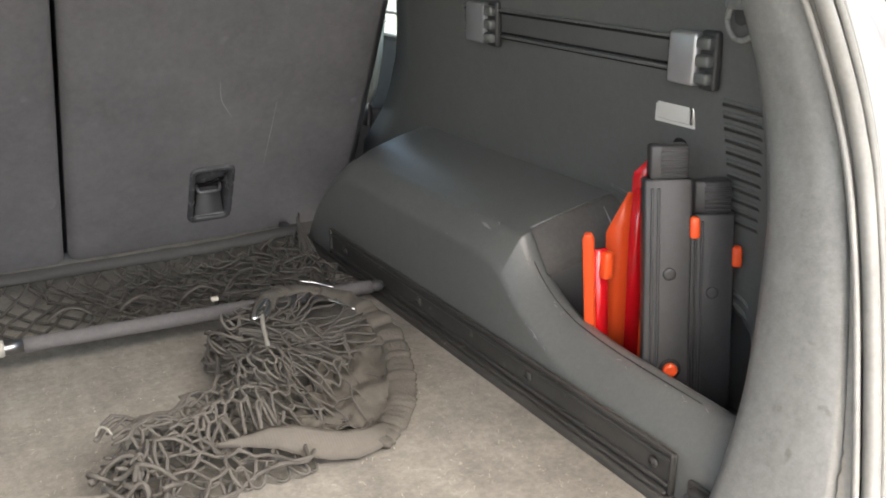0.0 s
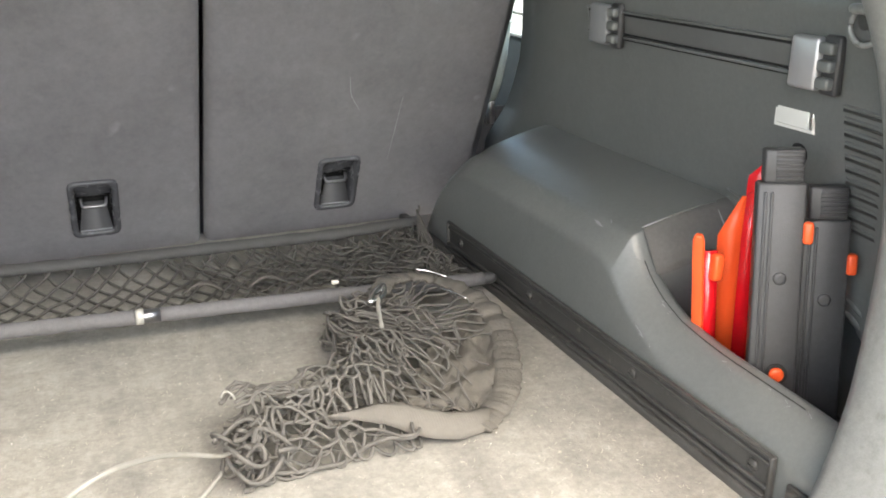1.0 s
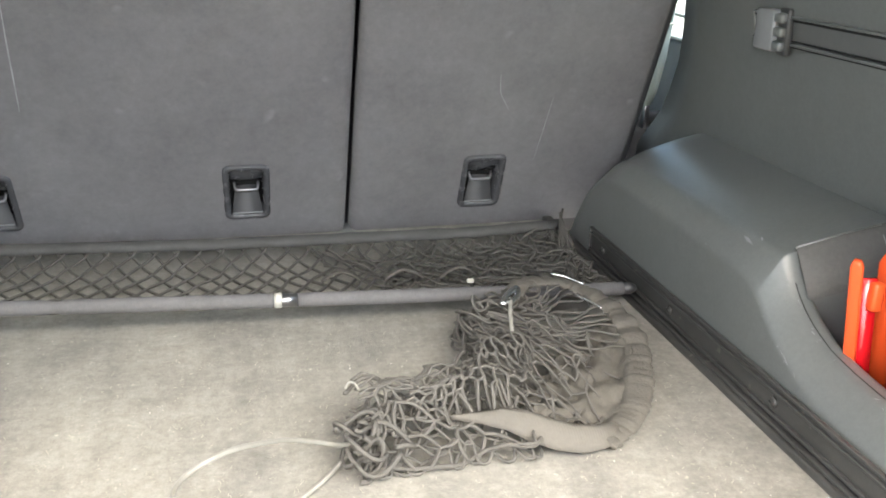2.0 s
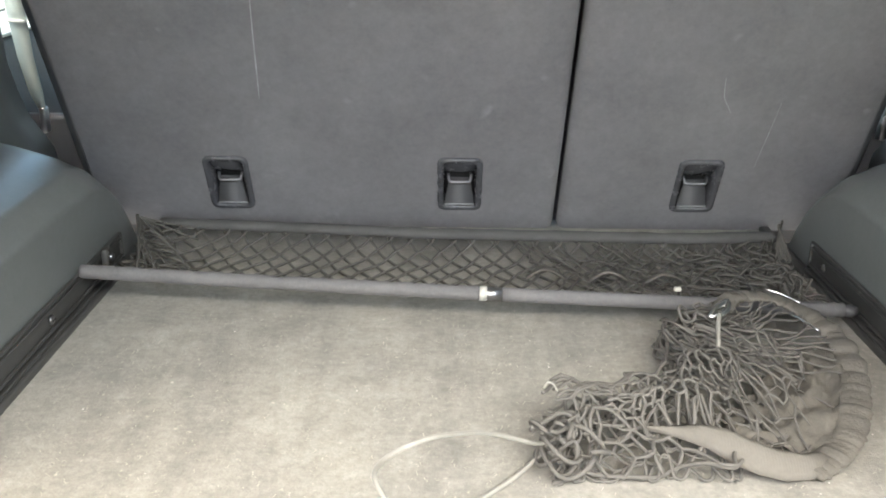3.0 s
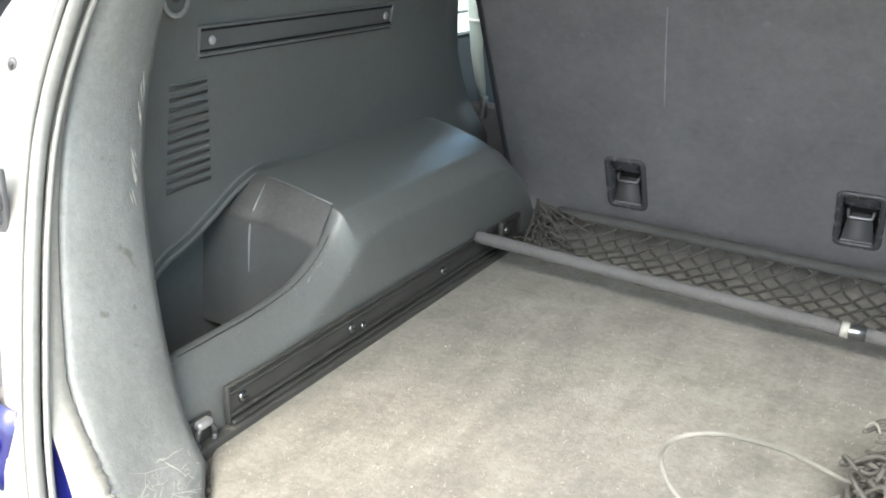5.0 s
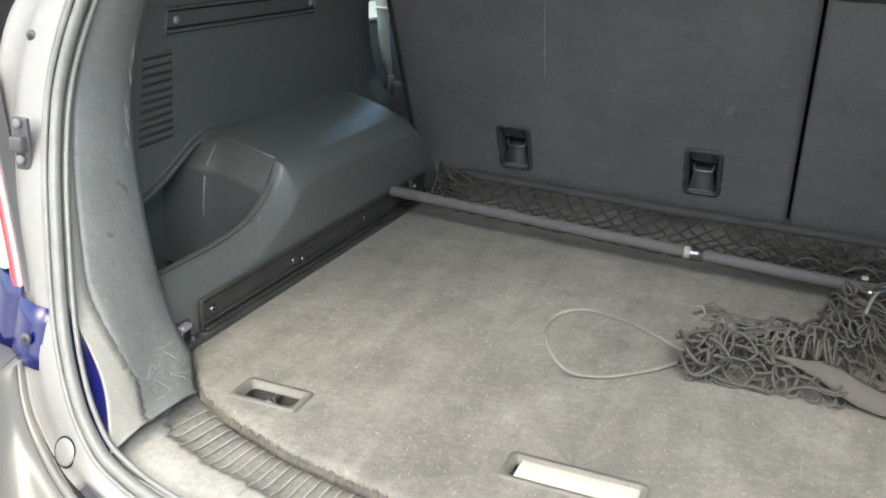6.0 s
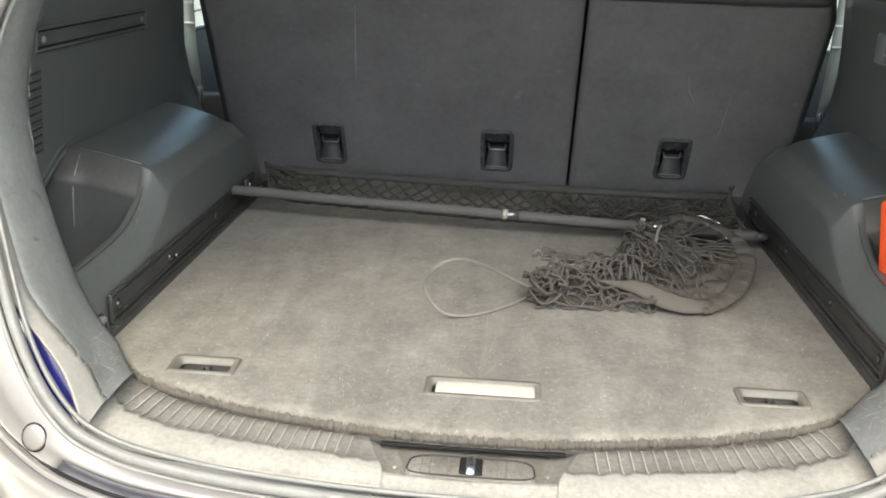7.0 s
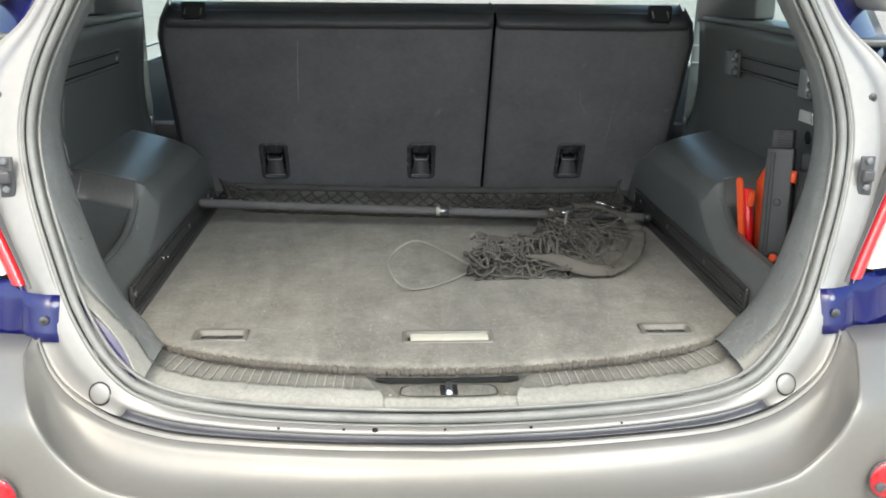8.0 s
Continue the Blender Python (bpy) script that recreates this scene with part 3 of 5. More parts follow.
def pillar_trim(s, name):
    """The moulded trim that wraps from the seal round into the load space."""
    us = [*np.linspace(0.243, 0.42, 300), *np.linspace(0.421, 1.0, 110)]
    calm = [(0.78 if s < 0 else 0.55) * table(u, [(0.243, 0.040), (0.28, 0.036), (0.33, 0.024), (0.40, 0.016), (0.5, 0.011), (0.65, 0.008), (1, 0.006)]) for u in us]
    dusty = [d + table(u, [(0.24, 0.005), (0.34, 0.0025), (0.42, 0.0003), (1, 0.0001)]) * (noise.noise((u * 60, s * 3, 0)) + 0.7 * noise.noise((u * 200, s * 3, 4))) for u, d in zip(us, calm)]
    b = base(name, "grey grained plastic trim round the tailgate opening", "pillar trim", kind="structure")
    inner = [[trim_at(u, d, s) for u, d in zip(us, dusty)]] + [[trim_at(u, d + 0.007 + (0.085 - d) * t, s) for u, d in zip(us, calm)] for t in (0, 0.12, 0.3, 0.45, 0.6, 0.75, 0.9, 1.0)]
    for dy in (0.003, 0.010, 0.020):
        row = []
        for u in us:
            x, y, z = trim_at(u, 0.095, s)
            row.append((x + s * 6.6 * dy, y + dy, z))
        inner.append(row)
    thick(part("inner_face", sheet(inner), PILLAR, b), 0.003, 1)
    outer = [[trim_at(u, (d - 0.007) * t, s) for u, d in zip(us, calm)] for t in (0, 0.12, 0.3, 0.6, 1.0)] + [[trim_at(u, d, s) for u, d in zip(us, dusty)]]
    thick(part("outer_lip", sheet(outer), LIPTRIM, b, "pale dusty outer edge of the trim"), 0.003, 1)
    return b


pillar_trim(-1, "pillar_trim_west")
pillar_trim(1, "pillar_trim_east")


# ---- sill ----
def sill():
    f = base("sill_trim", "dusty grey plastic load sill plate with moulded ribs", "sill plate", kind="structure")
    n = 300

    def at(x, t, up=0.0):
        a, b = floor_front(x) + 0.012, sill_outer(x)
        crown = 0.006 * max(0.0, 1 - ((t - 0.72) / 0.22) ** 2) if t > 0.5 else 0.0
        return a + (b - a) * t, -0.020 - 0.010 * t * t - 0.014 * max(0.0, 1 - t / 0.13) + crown + 0.012 * min(1, max(0, (x - 0.36) / 0.10)) + up
    for s in (-1, 1):
        xs = np.linspace(0.128, 0.535, n)
        border = [table(x, [(0.128, 0.64), (0.30, 0.62), (0.42, 0.58), (0.455, 0.40), (0.48, 0.25), (0.53, 0.12)]) + 0.055 * noise.noise((x * 24, s, 0)) + 0.07 * noise.noise((x * 90, s, 5)) + 0.03 * noise.noise((x * 330, s, 9)) for x in xs]

        def row_of(tt):
            return [(s * (x - 0.032 * min(t, 0.80) / 0.80 * (1 - j / (n - 1)) ** 5), *at(x, t)) for j, (x, t) in enumerate(zip(xs, tt))]
        part("ribbed_field", sheet([row_of([b * k for b in border]) for k in (0, 0.2, 0.4, 0.6, 0.8, 0.9, 1.0)]), SILL_DIRTY, f, "dirty ribbed tread of the sill")
        thick(part("sill_plate", sheet([row_of([b + (1 - b) * k for b in border]) for k in (0, 0.15, 0.3, 0.45, 0.6, 0.75, 0.9, 1.0)]), SILL, f), 0.004, 0)
        for k in range(21):
            x = 0.140 + k * 0.0136
            end = 0.80 - 0.05 * (k % 3 == 1) - 0.03 * (k % 2)
            slant = 0.004 + 0.026 * (k / 20) ** 2
            path = [(s * (x + slant * t), *at(x + slant * t, t, 0.0006 - 0.0004 * t)) for t in np.linspace(0.06, end, 16)]
            rib = part("sill_rib", tube(path, [0.0008 + 0.0003 * noise.noise((x * 200, j, 0)) for j in range(16)], 6), RIB, f)
            # Darker line beside each rib stands for the shadow in its groove.
            groove = [(s * (x - 0.0024 + slant * t), *at(x + slant * t, t, 0.0003)) for t in np.linspace(0.06, end + 0.03, 14)]
            part("sill_groove", tube(groove, 0.0005, 5), SURROUND, rib)
        # flank of the middle recess
        rows = []
        for t in np.linspace(0.05, 0.80, 6):
            y, z = at(0.128, t)
            rows.append([(s * (0.1285 - 0.040 * t), y, z + 0.0004), (s * (0.1235 - 0.040 * t), y, z - 0.002), (s * (0.108 - 0.038 * t), y + 0.003 * t, -0.0330), (s * (0.094 - 0.038 * t), y + 0.003 * t, -0.0345)])
        part("recess_flank", sheet(rows), SILL_DIRTY, f)
    rows = []
    for t in (0.80, 0.84, 0.88, 0.92, 0.97, 1.0):
        rows.append([(x, *at(abs(x), t)) for x in np.linspace(-0.096, 0.096, 40)])
    thick(part("sill_bridge", sheet(rows), SILL, f), 0.004, 0)
    rows = [[(x, at(abs(x), 0.80)[0] + dy, z) for x in np.linspace(-0.095, 0.095, 30)] for dy, z in ((0.0, -0.022), (0.004, -0.024), (0.010, -0.0335), (0.016, -0.0345))]
    part("recess_flank", sheet(rows), SILL_DIRTY, f)
    part("latch_plate", rbox((0.21, 0.100, 0.006), (0, -0.166, -0.0374), 0.002), SURROUND, f)
    # Black bar put in for the shade under the carpet's front edge.
    part("latch_shadow_gap", rbox((0.215, 0.006, 0.004), (0, -0.1290, -0.0245), 0.001), DARK, f)
    rows = []
    for k, z in ((0.0, -0.033), (0.0, -0.028), (-0.004, -0.026)):
        row = []
        for a in np.linspace(0, 2 * math.pi, 40, endpoint=False):
            c, d = math.cos(a), math.sin(a)
            w = 0.073 - 0.006 * d
            row.append(((w + k) * math.copysign(abs(c) ** 0.45, c), -0.166 + (0.023 + k) * math.copysign(abs(d) ** 0.5, d), z))
        rows.append(row)
    bm = sheet(rows, closed=True)
    bmesh.ops.holes_fill(bm, edges=[e for e in bm.edges if e.is_boundary and e.verts[0].co.z > -0.027])
    part("latch_cover", bm, SILL_DIRTY, f)
    rimline = [(0.075 * math.copysign(abs(math.cos(a)) ** 0.45, math.cos(a)) * (0.947 - 0.08 * math.sin(a)), -0.166 + 0.0205 * math.copysign(abs(math.sin(a)) ** 0.5, math.sin(a)), -0.0255) for a in np.linspace(0, 2 * math.pi, 41)]
    part("cover_rim", tube(rimline, 0.0010, 6), CUP, f)
    for x in (-0.056, -0.046, -0.036, -0.026, 0.030, 0.040, 0.050, 0.058):
        part("cover_rib", rbox((0.0012, 0.034, 0.003), (x, -0.166, -0.0262), 0.0005), SURROUND, f)
    part("latch_slot", rbox((0.026, 0.032, 0.004), (0, -0.166, -0.0252), 0.003), DARK, f)
    part("striker", tube(spline([(0.0, -0.157, -0.030), (0, -0.158, -0.022), (0, -0.166, -0.0185), (0, -0.180, -0.022), (0, -0.181, -0.030)], 14), 0.0058, 8), CHROME, f, "bright steel latch striker")
    for x in (-0.086, 0.086):
        part("screw", disc(0.003, 0.0015, (x, -0.166, -0.033), "z", 12), SILL, f)


sill()


# ---- body shell round the opening ----
LIP = [(0, (0, -0.268, -0.062)), (0.07, (0.16, -0.264, -0.060)), (0.13, (0.29, -0.250, -0.058)), (0.19, (0.39, -0.232, -0.057)), (0.235, (0.475, -0.205, -0.046)), (0.26, (0.509, -0.189, -0.032)), (0.285, (0.534, -0.177, -0.021)), (0.315, (0.558, -0.165, -0.003)), (0.345, (0.576, -0.155, 0.021)), (0.375, (0.588, -0.143, 0.056)), (0.41, (0.612, -0.106, 0.114))]


def lip_at(i, n=120):
    """The outer edge of the painted flange, where the bumper meets it."""
    u = i / (n - 1)
    far = ring_at(i, n, 0.018 + band(u)[0], band(u)[1], 1)
    if u > 0.46:
        return far
    p = Vector([table(min(u, 0.41), [(c[0], c[1][k]) for c in LIP]) for k in range(3)])
    return p.lerp(far, max(0.0, (u - 0.41) / 0.05)) if u > 0.41 else p


def eased(row, turns=6):
    """The same row with its corners rounded off."""
    for k in range(turns):
        row = [row[0]] + [row[i - 1] * 0.25 + row[i] * 0.5 + row[i + 1] * 0.25 for i in range(1, len(row) - 1)] + [row[-1]]
    return row


def body():
    b = base("rear_body", "tailgate opening of a dark blue car with grey painted flanges", "car body", kind="structure")
    for name, d, r, dy, lab in (("rubber_seal", 0.002, 0.0068, -0.011, "bulbous rubber tailgate seal"), ("seal_lip", 0.0125, 0.0032, -0.015, ""), ("seal_lip", -0.0075, 0.0030, -0.003, ""), ("seal_lip", 0.019, 0.0022, -0.013, "")):
        lp = ring(d, dy)
        part(name, tube([Vector((-p.x, p.y, p.z)) for p in lp[:0:-1]] + lp, r, 8, caps=False), RUBBER, b, lab)
    n = 120
    edge = eased([lip_at(i) for i in range(n)])
    rows = []
    for t, lift in ((0.0, -0.006), (0.04, 0.0), (0.10, 0.002), (0.25, 0.004), (0.42, 0.006), (0.50, 0.0055), (0.56, 0.002), (0.62, -0.004), (0.72, -0.007), (0.86, -0.007), (0.94, -0.005), (1.0, 0.0)):
        row = []
        for i in range(n):
            u = i / (n - 1)
            k = table(u, [(0, 1), (0.19, 1), (0.25, 0.35), (0.32, 0.5), (1, 0.5)])
            p = ring_at(i, n, 0.012, -0.014, 1).lerp(edge[i], t)
            row.append(p + Vector((0, -0.4, 1)) * lift * k if u < 0.45 else p + Vector((0, -lift * 0.6, 0)))
        rows.append(both(row))
    gutter = {(i, j) for i in range(6, len(rows) - 1) for j in range(n - 29, n + 27)}
    every = {(i, j) for i in range(len(rows) - 1) for j in range(2 * n - 2)}
    thick(part("flange", sheet(rows, gutter), BODY, b, "grey painted metal flange with a stepped gutter"), 0.002, 0)
    thick(part("gutter", sheet(rows, every - gutter), GUTTER, b, "painted gutter above the bumper, darkened for its shade"), 0.002, 0)
    return b


_open = opening(120)


def ring_at(i, n, d, dy, s):
    x, z = _open[i]
    a, c = _open[max(i - 1, 0)], _open[min(i + 1, n - 1)]
    tx, tz = c[0] - a[0], c[1] - a[1]
    l = math.hypot(tx, tz)
    return Vector((s * max(x + tz / l * d, 0), rear_y(x, z) + dy, z - tx / l * d))


def band(u):
    """How wide the painted flange is, and how far it runs backwards, along the opening."""
    return (table(u, [(0, 0.038), (0.12, 0.040), (0.22, 0.058), (0.29, 0.085), (0.36, 0.070), (0.45, 0.088), (0.55, 0.095), (0.62, 0.085), (0.655, 0.055), (0.68, 0.036), (0.72, 0.030), (1, 0.05)]),
            table(u, [(0, -0.046), (0.2, -0.048), (0.29, -0.02), (0.38, 0.0), (1, 0.01)]))


def both(row):
    """A row of one half and its mirror image."""
    return [Vector((-p.x, p.y, p.z)) for p in row[:0:-1]] + row


body_ob = body()


def bumper():
    b = base("rear_bumper", "grey plastic rear bumper with a stepped top edge", "bumper", kind="structure")
    crest = [(0.0, (0, -0.372, -0.100)), (0.12, (0.26, -0.357, -0.100)), (0.19, (0.395, -0.336, -0.098)), (0.235, (0.462, -0.320, -0.089)), (0.265, (0.500, -0.305, -0.070)), (0.295, (0.532, -0.299, -0.036)), (0.325, (0.551, -0.292, 0.004)), (0.345, (0.569, -0.258, 0.022)), (0.36, (0.586, -0.210, 0.036)), (0.375, (0.601, -0.166, 0.048))]
    top = eased([Vector([table(i / 119, [(c[0], c[1][k]) for c in crest]) for k in range(3)]) for i in range(45)], 3)
    lip = eased([lip_at(i) for i in range(60)])[:45]
    ledge = [[p + Vector(d) for p in lip] for d in ((0, 0.006, -0.006), (0, -0.001, -0.001), (0, -0.003, 0.0015), (0, -0.006, 0.002), (0, -0.008, 0.0005), (0, -0.009, -0.004), (0, -0.012, -0.005), (0, -0.015, -0.002))]
    for t, sag in ((0.12, 0.008), (0.25, 0.014), (0.4, 0.018), (0.55, 0.018), (0.7, 0.015), (0.82, 0.010), (0.92, 0.005), (0.97, 0.002), (1.0, 0.0)):
        ledge.append([(p + Vector((0, -0.015, -0.002))).lerp(q, t) + Vector((0.5 * max(0.0, 1 - abs(i - 36) / 12), 0.5, -1)) * sag * (1 - 0.9 * max(0.0, (i - 38) / 6)) for i, (p, q) in enumerate(zip(lip, top))])
    outer = [list(top)]
    for dx, dy, dz, my, mz in ((0.0012, -0.0012, 0.0, -0.0014, -0.0004), (0.0030, -0.0018, -0.0008, -0.0032, -0.0020), (0.006, -0.002, -0.002, -0.005, -0.006), (0.016, -0.001, -0.006, -0.009, -0.016), (0.06, 0.012, -0.03, -0.012, -0.06), (0.13, 0.05, -0.10, -0.008, -0.15), (0.20, 0.20, -0.34, 0.02, -0.35)):
        outer.append([q + Vector((dx, dy, dz * (1 - 0.9 * min(1.0, max(0.0, (k - 34) / 9))))) * (q.x / 0.6) ** 2 + Vector((0, my, mz)) * (1 - (q.x / 0.6) ** 2) for k, q in enumerate(top)])
    # both run in under the blue quarter panel
    for half in ledge + outer:
        half.append(half[-1] + Vector((0.004, 0.050, 0.012)))
    thick(part("top_ledge", sheet([both(half) for half in ledge]), BUMPER, b, "hollow top ledge of the bumper"), 0.003, 0)
    thick(part("bumper_skin", sheet([both(half) for half in outer]), BUMPER, b), 0.003, 0)
    part("lip_gap", tube(both([p + Vector((0, 0.003, 0.0005)) for p in lip]), 0.0028, 6), DARK, b, "dark gap above the bumper")
    # Dark tube laid along the bottom of the ledge's groove.
    part("lip_groove", tube(both([p + Vector((0, -0.0108, -0.0036)) for p in lip]), 0.0017, 6), STEP, b, "dark groove along the bumper's lip")
    for s in (-1, 1):
        screw = part("bumper_screw", disc(0.0075, 0.003, (s * 0.585, -0.318, -0.108), "y", 16, 0.001), STEP, b, "dark screw beside the reflector")
        part("screw_slot", rbox((0.006, 0.002, 0.0015), (s * 0.585, -0.3205, -0.108), 0.0005), DARK, screw)


bumper()


# ---- seat backs ----
UP = Vector((0, -0.4472, 0.8944))
OUT = Vector((0, -0.8944, -0.4472))


def on_seat(x, v, n=0.0):
    """A point of the seats' rear face: v metres up the slope from the load floor, n metres proud of it."""
    if abs(x) > 0.5 and v > 0.44:
        x -= math.copysign(0.05 * min(1.0, (abs(x) - 0.5) / 0.12) * min(1.0, (v - 0.44) / 0.10) ** 2, x)
    return Vector((x, seat_y(0), 0)) + UP * v + OUT * n


def seat_back(name, x0, x1, latches, label):
    p = base(name, label, "car seat", group="rear seats")
    V = 0.1015
    w, h = 0.056, 0.097
    xs = sorted({round(v, 4) for v in [*np.linspace(x0 + 0.012, x1 - 0.012, 18), *(c - w / 2 for c in latches), *(c + w / 2 for c in latches)]})
    vs = sorted({round(v, 4) for v in [*np.linspace(0.0, 0.485, 14), V - h / 2, V + h / 2]})
    rows, skip = [], set()
    for v in vs:
        row = [on_seat(x0, v, -0.02), on_seat(x0 + 0.003, v, -0.006)] + [on_seat(x, v, 0.0012 * noise.noise((x * 9, v * 9, 3))) for x in xs] + [on_seat(x1 - 0.003, v, -0.006), on_seat(x1, v, -0.02)]
        rows.append(row)
    for i in range(len(vs) - 1):
        for j in range(len(xs) - 1):
            for c in latches:
                if c - w / 2 - 1e-5 <= xs[j] < c + w / 2 - 1e-5 and V - h / 2 - 1e-5 <= vs[i] < V + h / 2 - 1e-5:
                    skip.add((i, j + 2))
    part("back_panel", sheet(rows, skip), FELT, p)
    part("seat_core", rows_box(x0, x1 + (0.012 if x0 < 0 else 0)), LEATHER, p, "black leather seat shell")
    rows = []
    for v, o in ((0.483, -0.004), (0.486, 0.004), (0.496, 0.010), (0.504, 0.008), (0.510, -0.002), (0.513, -0.016), (0.508, -0.055), (0.49, -0.10)):
        rows.append([on_seat(x0, v, o - 0.02), on_seat(x0 + 0.006, v, o - 0.004)] + [on_seat(x, v, o + 0.002 * noise.noise((x * 14, v * 30, 7))) for x in np.linspace(x0 + 0.02, x1 - 0.02, 24)] + [on_seat(x1 - 0.006, v, o - 0.004), on_seat(x1, v, o - 0.02)])
    part("top_bolster", sheet(rows), LEATHER, p, "black leather top edge of the seat")
    gx = x0 + 0.075 if x0 < 0 else x1 - 0.075
    guide = part("lock_recess", rbox((0.050, 0.030, 0.036), on_seat(gx, 0.526, -0.004), 0.004), DARK, p, "black seat lock recess")
    part("lock_rim", tube([on_seat(gx + dx, v, 0.012) for dx, v in ((-0.030, 0.540), (-0.022, 0.509), (0.022, 0.509), (0.030, 0.540))], 0.0022, 6), PLASTIC, guide)
    edge = x0 if x0 < 0 else x1
    sgn = -1 if x0 < 0 else 1
    rows = [[on_seat(edge - sgn * 0.006, v, -0.004), on_seat(edge + sgn * 0.006, v, -0.010), on_seat(edge + sgn * 0.012, v, -0.03), on_seat(edge + sgn * 0.010, v, -0.10)] for v in np.linspace(0.0, 0.53, 14)]
    part("side_bolster", sheet(rows), LEATHER, p, "black leather side of the seat")
    for c in latches:
        child_anchor(p, c, V, w, h)
    return p


def rows_box(x0, x1):
    bm = bmesh.new()
    pts = [on_seat(x, v, n) for x in (x0 + 0.004, x1 - 0.004) for v, n in ((0.0, -0.02), (0.515, -0.022), (0.48, -0.13), (0.0, -0.13))]
    vs = [bm.verts.new(p) for p in pts]
    for f in ((3, 2, 6, 7), (0, 1, 2, 3), (4, 5, 6, 7), (1, 2, 6, 5), (0, 3, 7, 4)):
        bm.faces.new([vs[i] for i in f])
    return bm


def child_anchor(p, c, V, w, h):
    """A recessed child-seat anchor: a sloping roof, a slot with its bar and a flap below."""
    def rr(k, n, r):
        row = []
        for qx, qv, a0 in ((1, 1, 0), (-1, 1, 90), (-1, -1, 180), (1, -1, 270)):
            for a in (0, 30, 60, 90):
                t0 = radians(a0 + a)
                row.append(on_seat(c + qx * (w / 2 + k - r) + r * math.cos(t0), V + qv * (h / 2 + k - r) + r * math.sin(t0), n))
        return row

    def plate(rows):
        return sheet([[on_seat(c + x, V + v, n) for x, v, n in row] for row in rows])
    a = part("anchor_surround", sheet([rr(0.0085, -0.001, 0.012), rr(0.0078, 0.0035, 0.012), rr(0.0060, 0.0052, 0.011), rr(0.0020, 0.0052, 0.009), rr(-0.0008, 0.0032, 0.008), rr(-0.003, -0.026, 0.006)], closed=True), ANCHOR, p, "dark plastic child-seat anchor")
    x, t, b = w / 2 - 0.002, h / 2 - 0.002, -h / 2 + 0.004
    part("anchor_cup", plate([[(-x, b, -0.024), (x, b, -0.024)], [(-x, t, -0.024), (x, t, -0.024)]]), DARK, a)
    thick(part("anchor_roof", plate([[(-x, t, -0.004), (x, t, -0.004)], [(-x * 0.94, 0.016, -0.014), (x * 0.94, 0.016, -0.014)], [(-x * 0.92, 0.009, -0.019), (x * 0.92, 0.009, -0.019)]]), ANCHOR, a), 0.0015)
    thick(part("anchor_flap", plate([[(-x + 0.001, b, 0.0005), (x - 0.001, b, 0.0005)], [(-x + 0.002, b + 0.003, -0.001), (x - 0.002, b + 0.003, -0.001)], [(-x * 0.70, -0.006, -0.013), (x * 0.70, -0.006, -0.013)], [(-x * 0.70, -0.002, -0.019), (x * 0.70, -0.002, -0.019)]]), FLAP, a, "grey anchor flap"), 0.002)
    # Lighter grey puts the lip's bright highlight into its colour.
    part("flap_lip", tube([on_seat(c + q, V + b + 0.001, 0.002) for q in np.linspace(-x + 0.002, x - 0.002, 6)], 0.0013, 6), HOOKGREY, a)
    part("anchor_bar", tube(spline([on_seat(c + q, V + v, n) for q, v, n in ((-0.019, 0.006, -0.018), (-0.017, -0.0005, -0.008), (-0.010, -0.001, -0.006), (0.010, -0.001, -0.006), (0.017, -0.0005, -0.008), (0.019, 0.006, -0.018))], 18), 0.0024, 8), BARMETAL, a, "grey metal anchor bar")


seat_back("rear_seat", -0.612, 0.1556, (-0.382, -0.006), "wide dark grey felt-backed rear seat back with two anchors")
seat_back("rear_seat", 0.1620, 0.630, (0.380,), "narrow dark grey felt-backed rear seat back with one anchor")


# ---- cabin around, closing the place ----
def cabin():
    c = base("cabin_shell", "plain dark car cabin beyond the rear seats", "car cabin", kind="structure")
    part("roof_lining", rbox((1.5, 2.9, 0.03), (0, 1.45, 0.80), 0.01), HEADLINER, c)
    for s in (-1, 1):
        part("door_trim", rbox((0.03, 1.66, 0.49), (s * 0.80, 1.77, 0.055), 0.01), LEATHER, c)
        for z in (0.303, 0.345):
            part("door_moulding", rbox((0.012, 1.66, 0.006), (s * 0.786, 1.77, z), 0.002), LENS, c)
        part("outer_side", rbox((0.02, 0.98, 0.60), (s * 0.775, 0.46, 0.15), 0.01), LEATHER, c)
        part("side_filler", rbox((0.26, 0.03, 0.30), (s * 0.64, 1.10, 0.02), 0.01), LEATHER, c)
        part("pillar", rbox((0.05, 0.30, 0.30), (s * 0.69, 0.16, 0.66), 0.02), HEADLINER, c)
        part("side_window", rbox((0.004, 0.36, 0.32), (s * 0.715, 0.41, 0.625), 0), TINT, c, "tinted rear quarter window")
        part("quarter_panel_trim", rbox((0.045, 0.38, 0.34), (s * 0.700, 0.755, 0.628), 0.006, Matrix.Rotation(radians(-4), 4, "X")), PLASTIC, c, "dark plastic trim between the side windows")
        part("side_window", rbox((0.004, 1.72, 0.48), (s * 0.795, 1.83, 0.54), 0), TINT, c, "tinted rear door window")
        part("cant_rail", rbox((0.08, 2.8, 0.06), (s * 0.70, 1.45, 0.78), 0.02), HEADLINER, c)
        part("window_ledge", rbox((0.10, 0.76, 0.014), (s * 0.7005, 0.43, 0.461), 0.005), PLASTIC, c)
    part("dashboard", rbox((1.5, 0.3, 0.75), (0, 2.75, -0.08), 0.03), LEATHER, c)
    part("cabin_floor", rbox((1.6, 1.9, 0.02), (0, 1.9, -0.25), 0), LEATHER, c)


cabin()


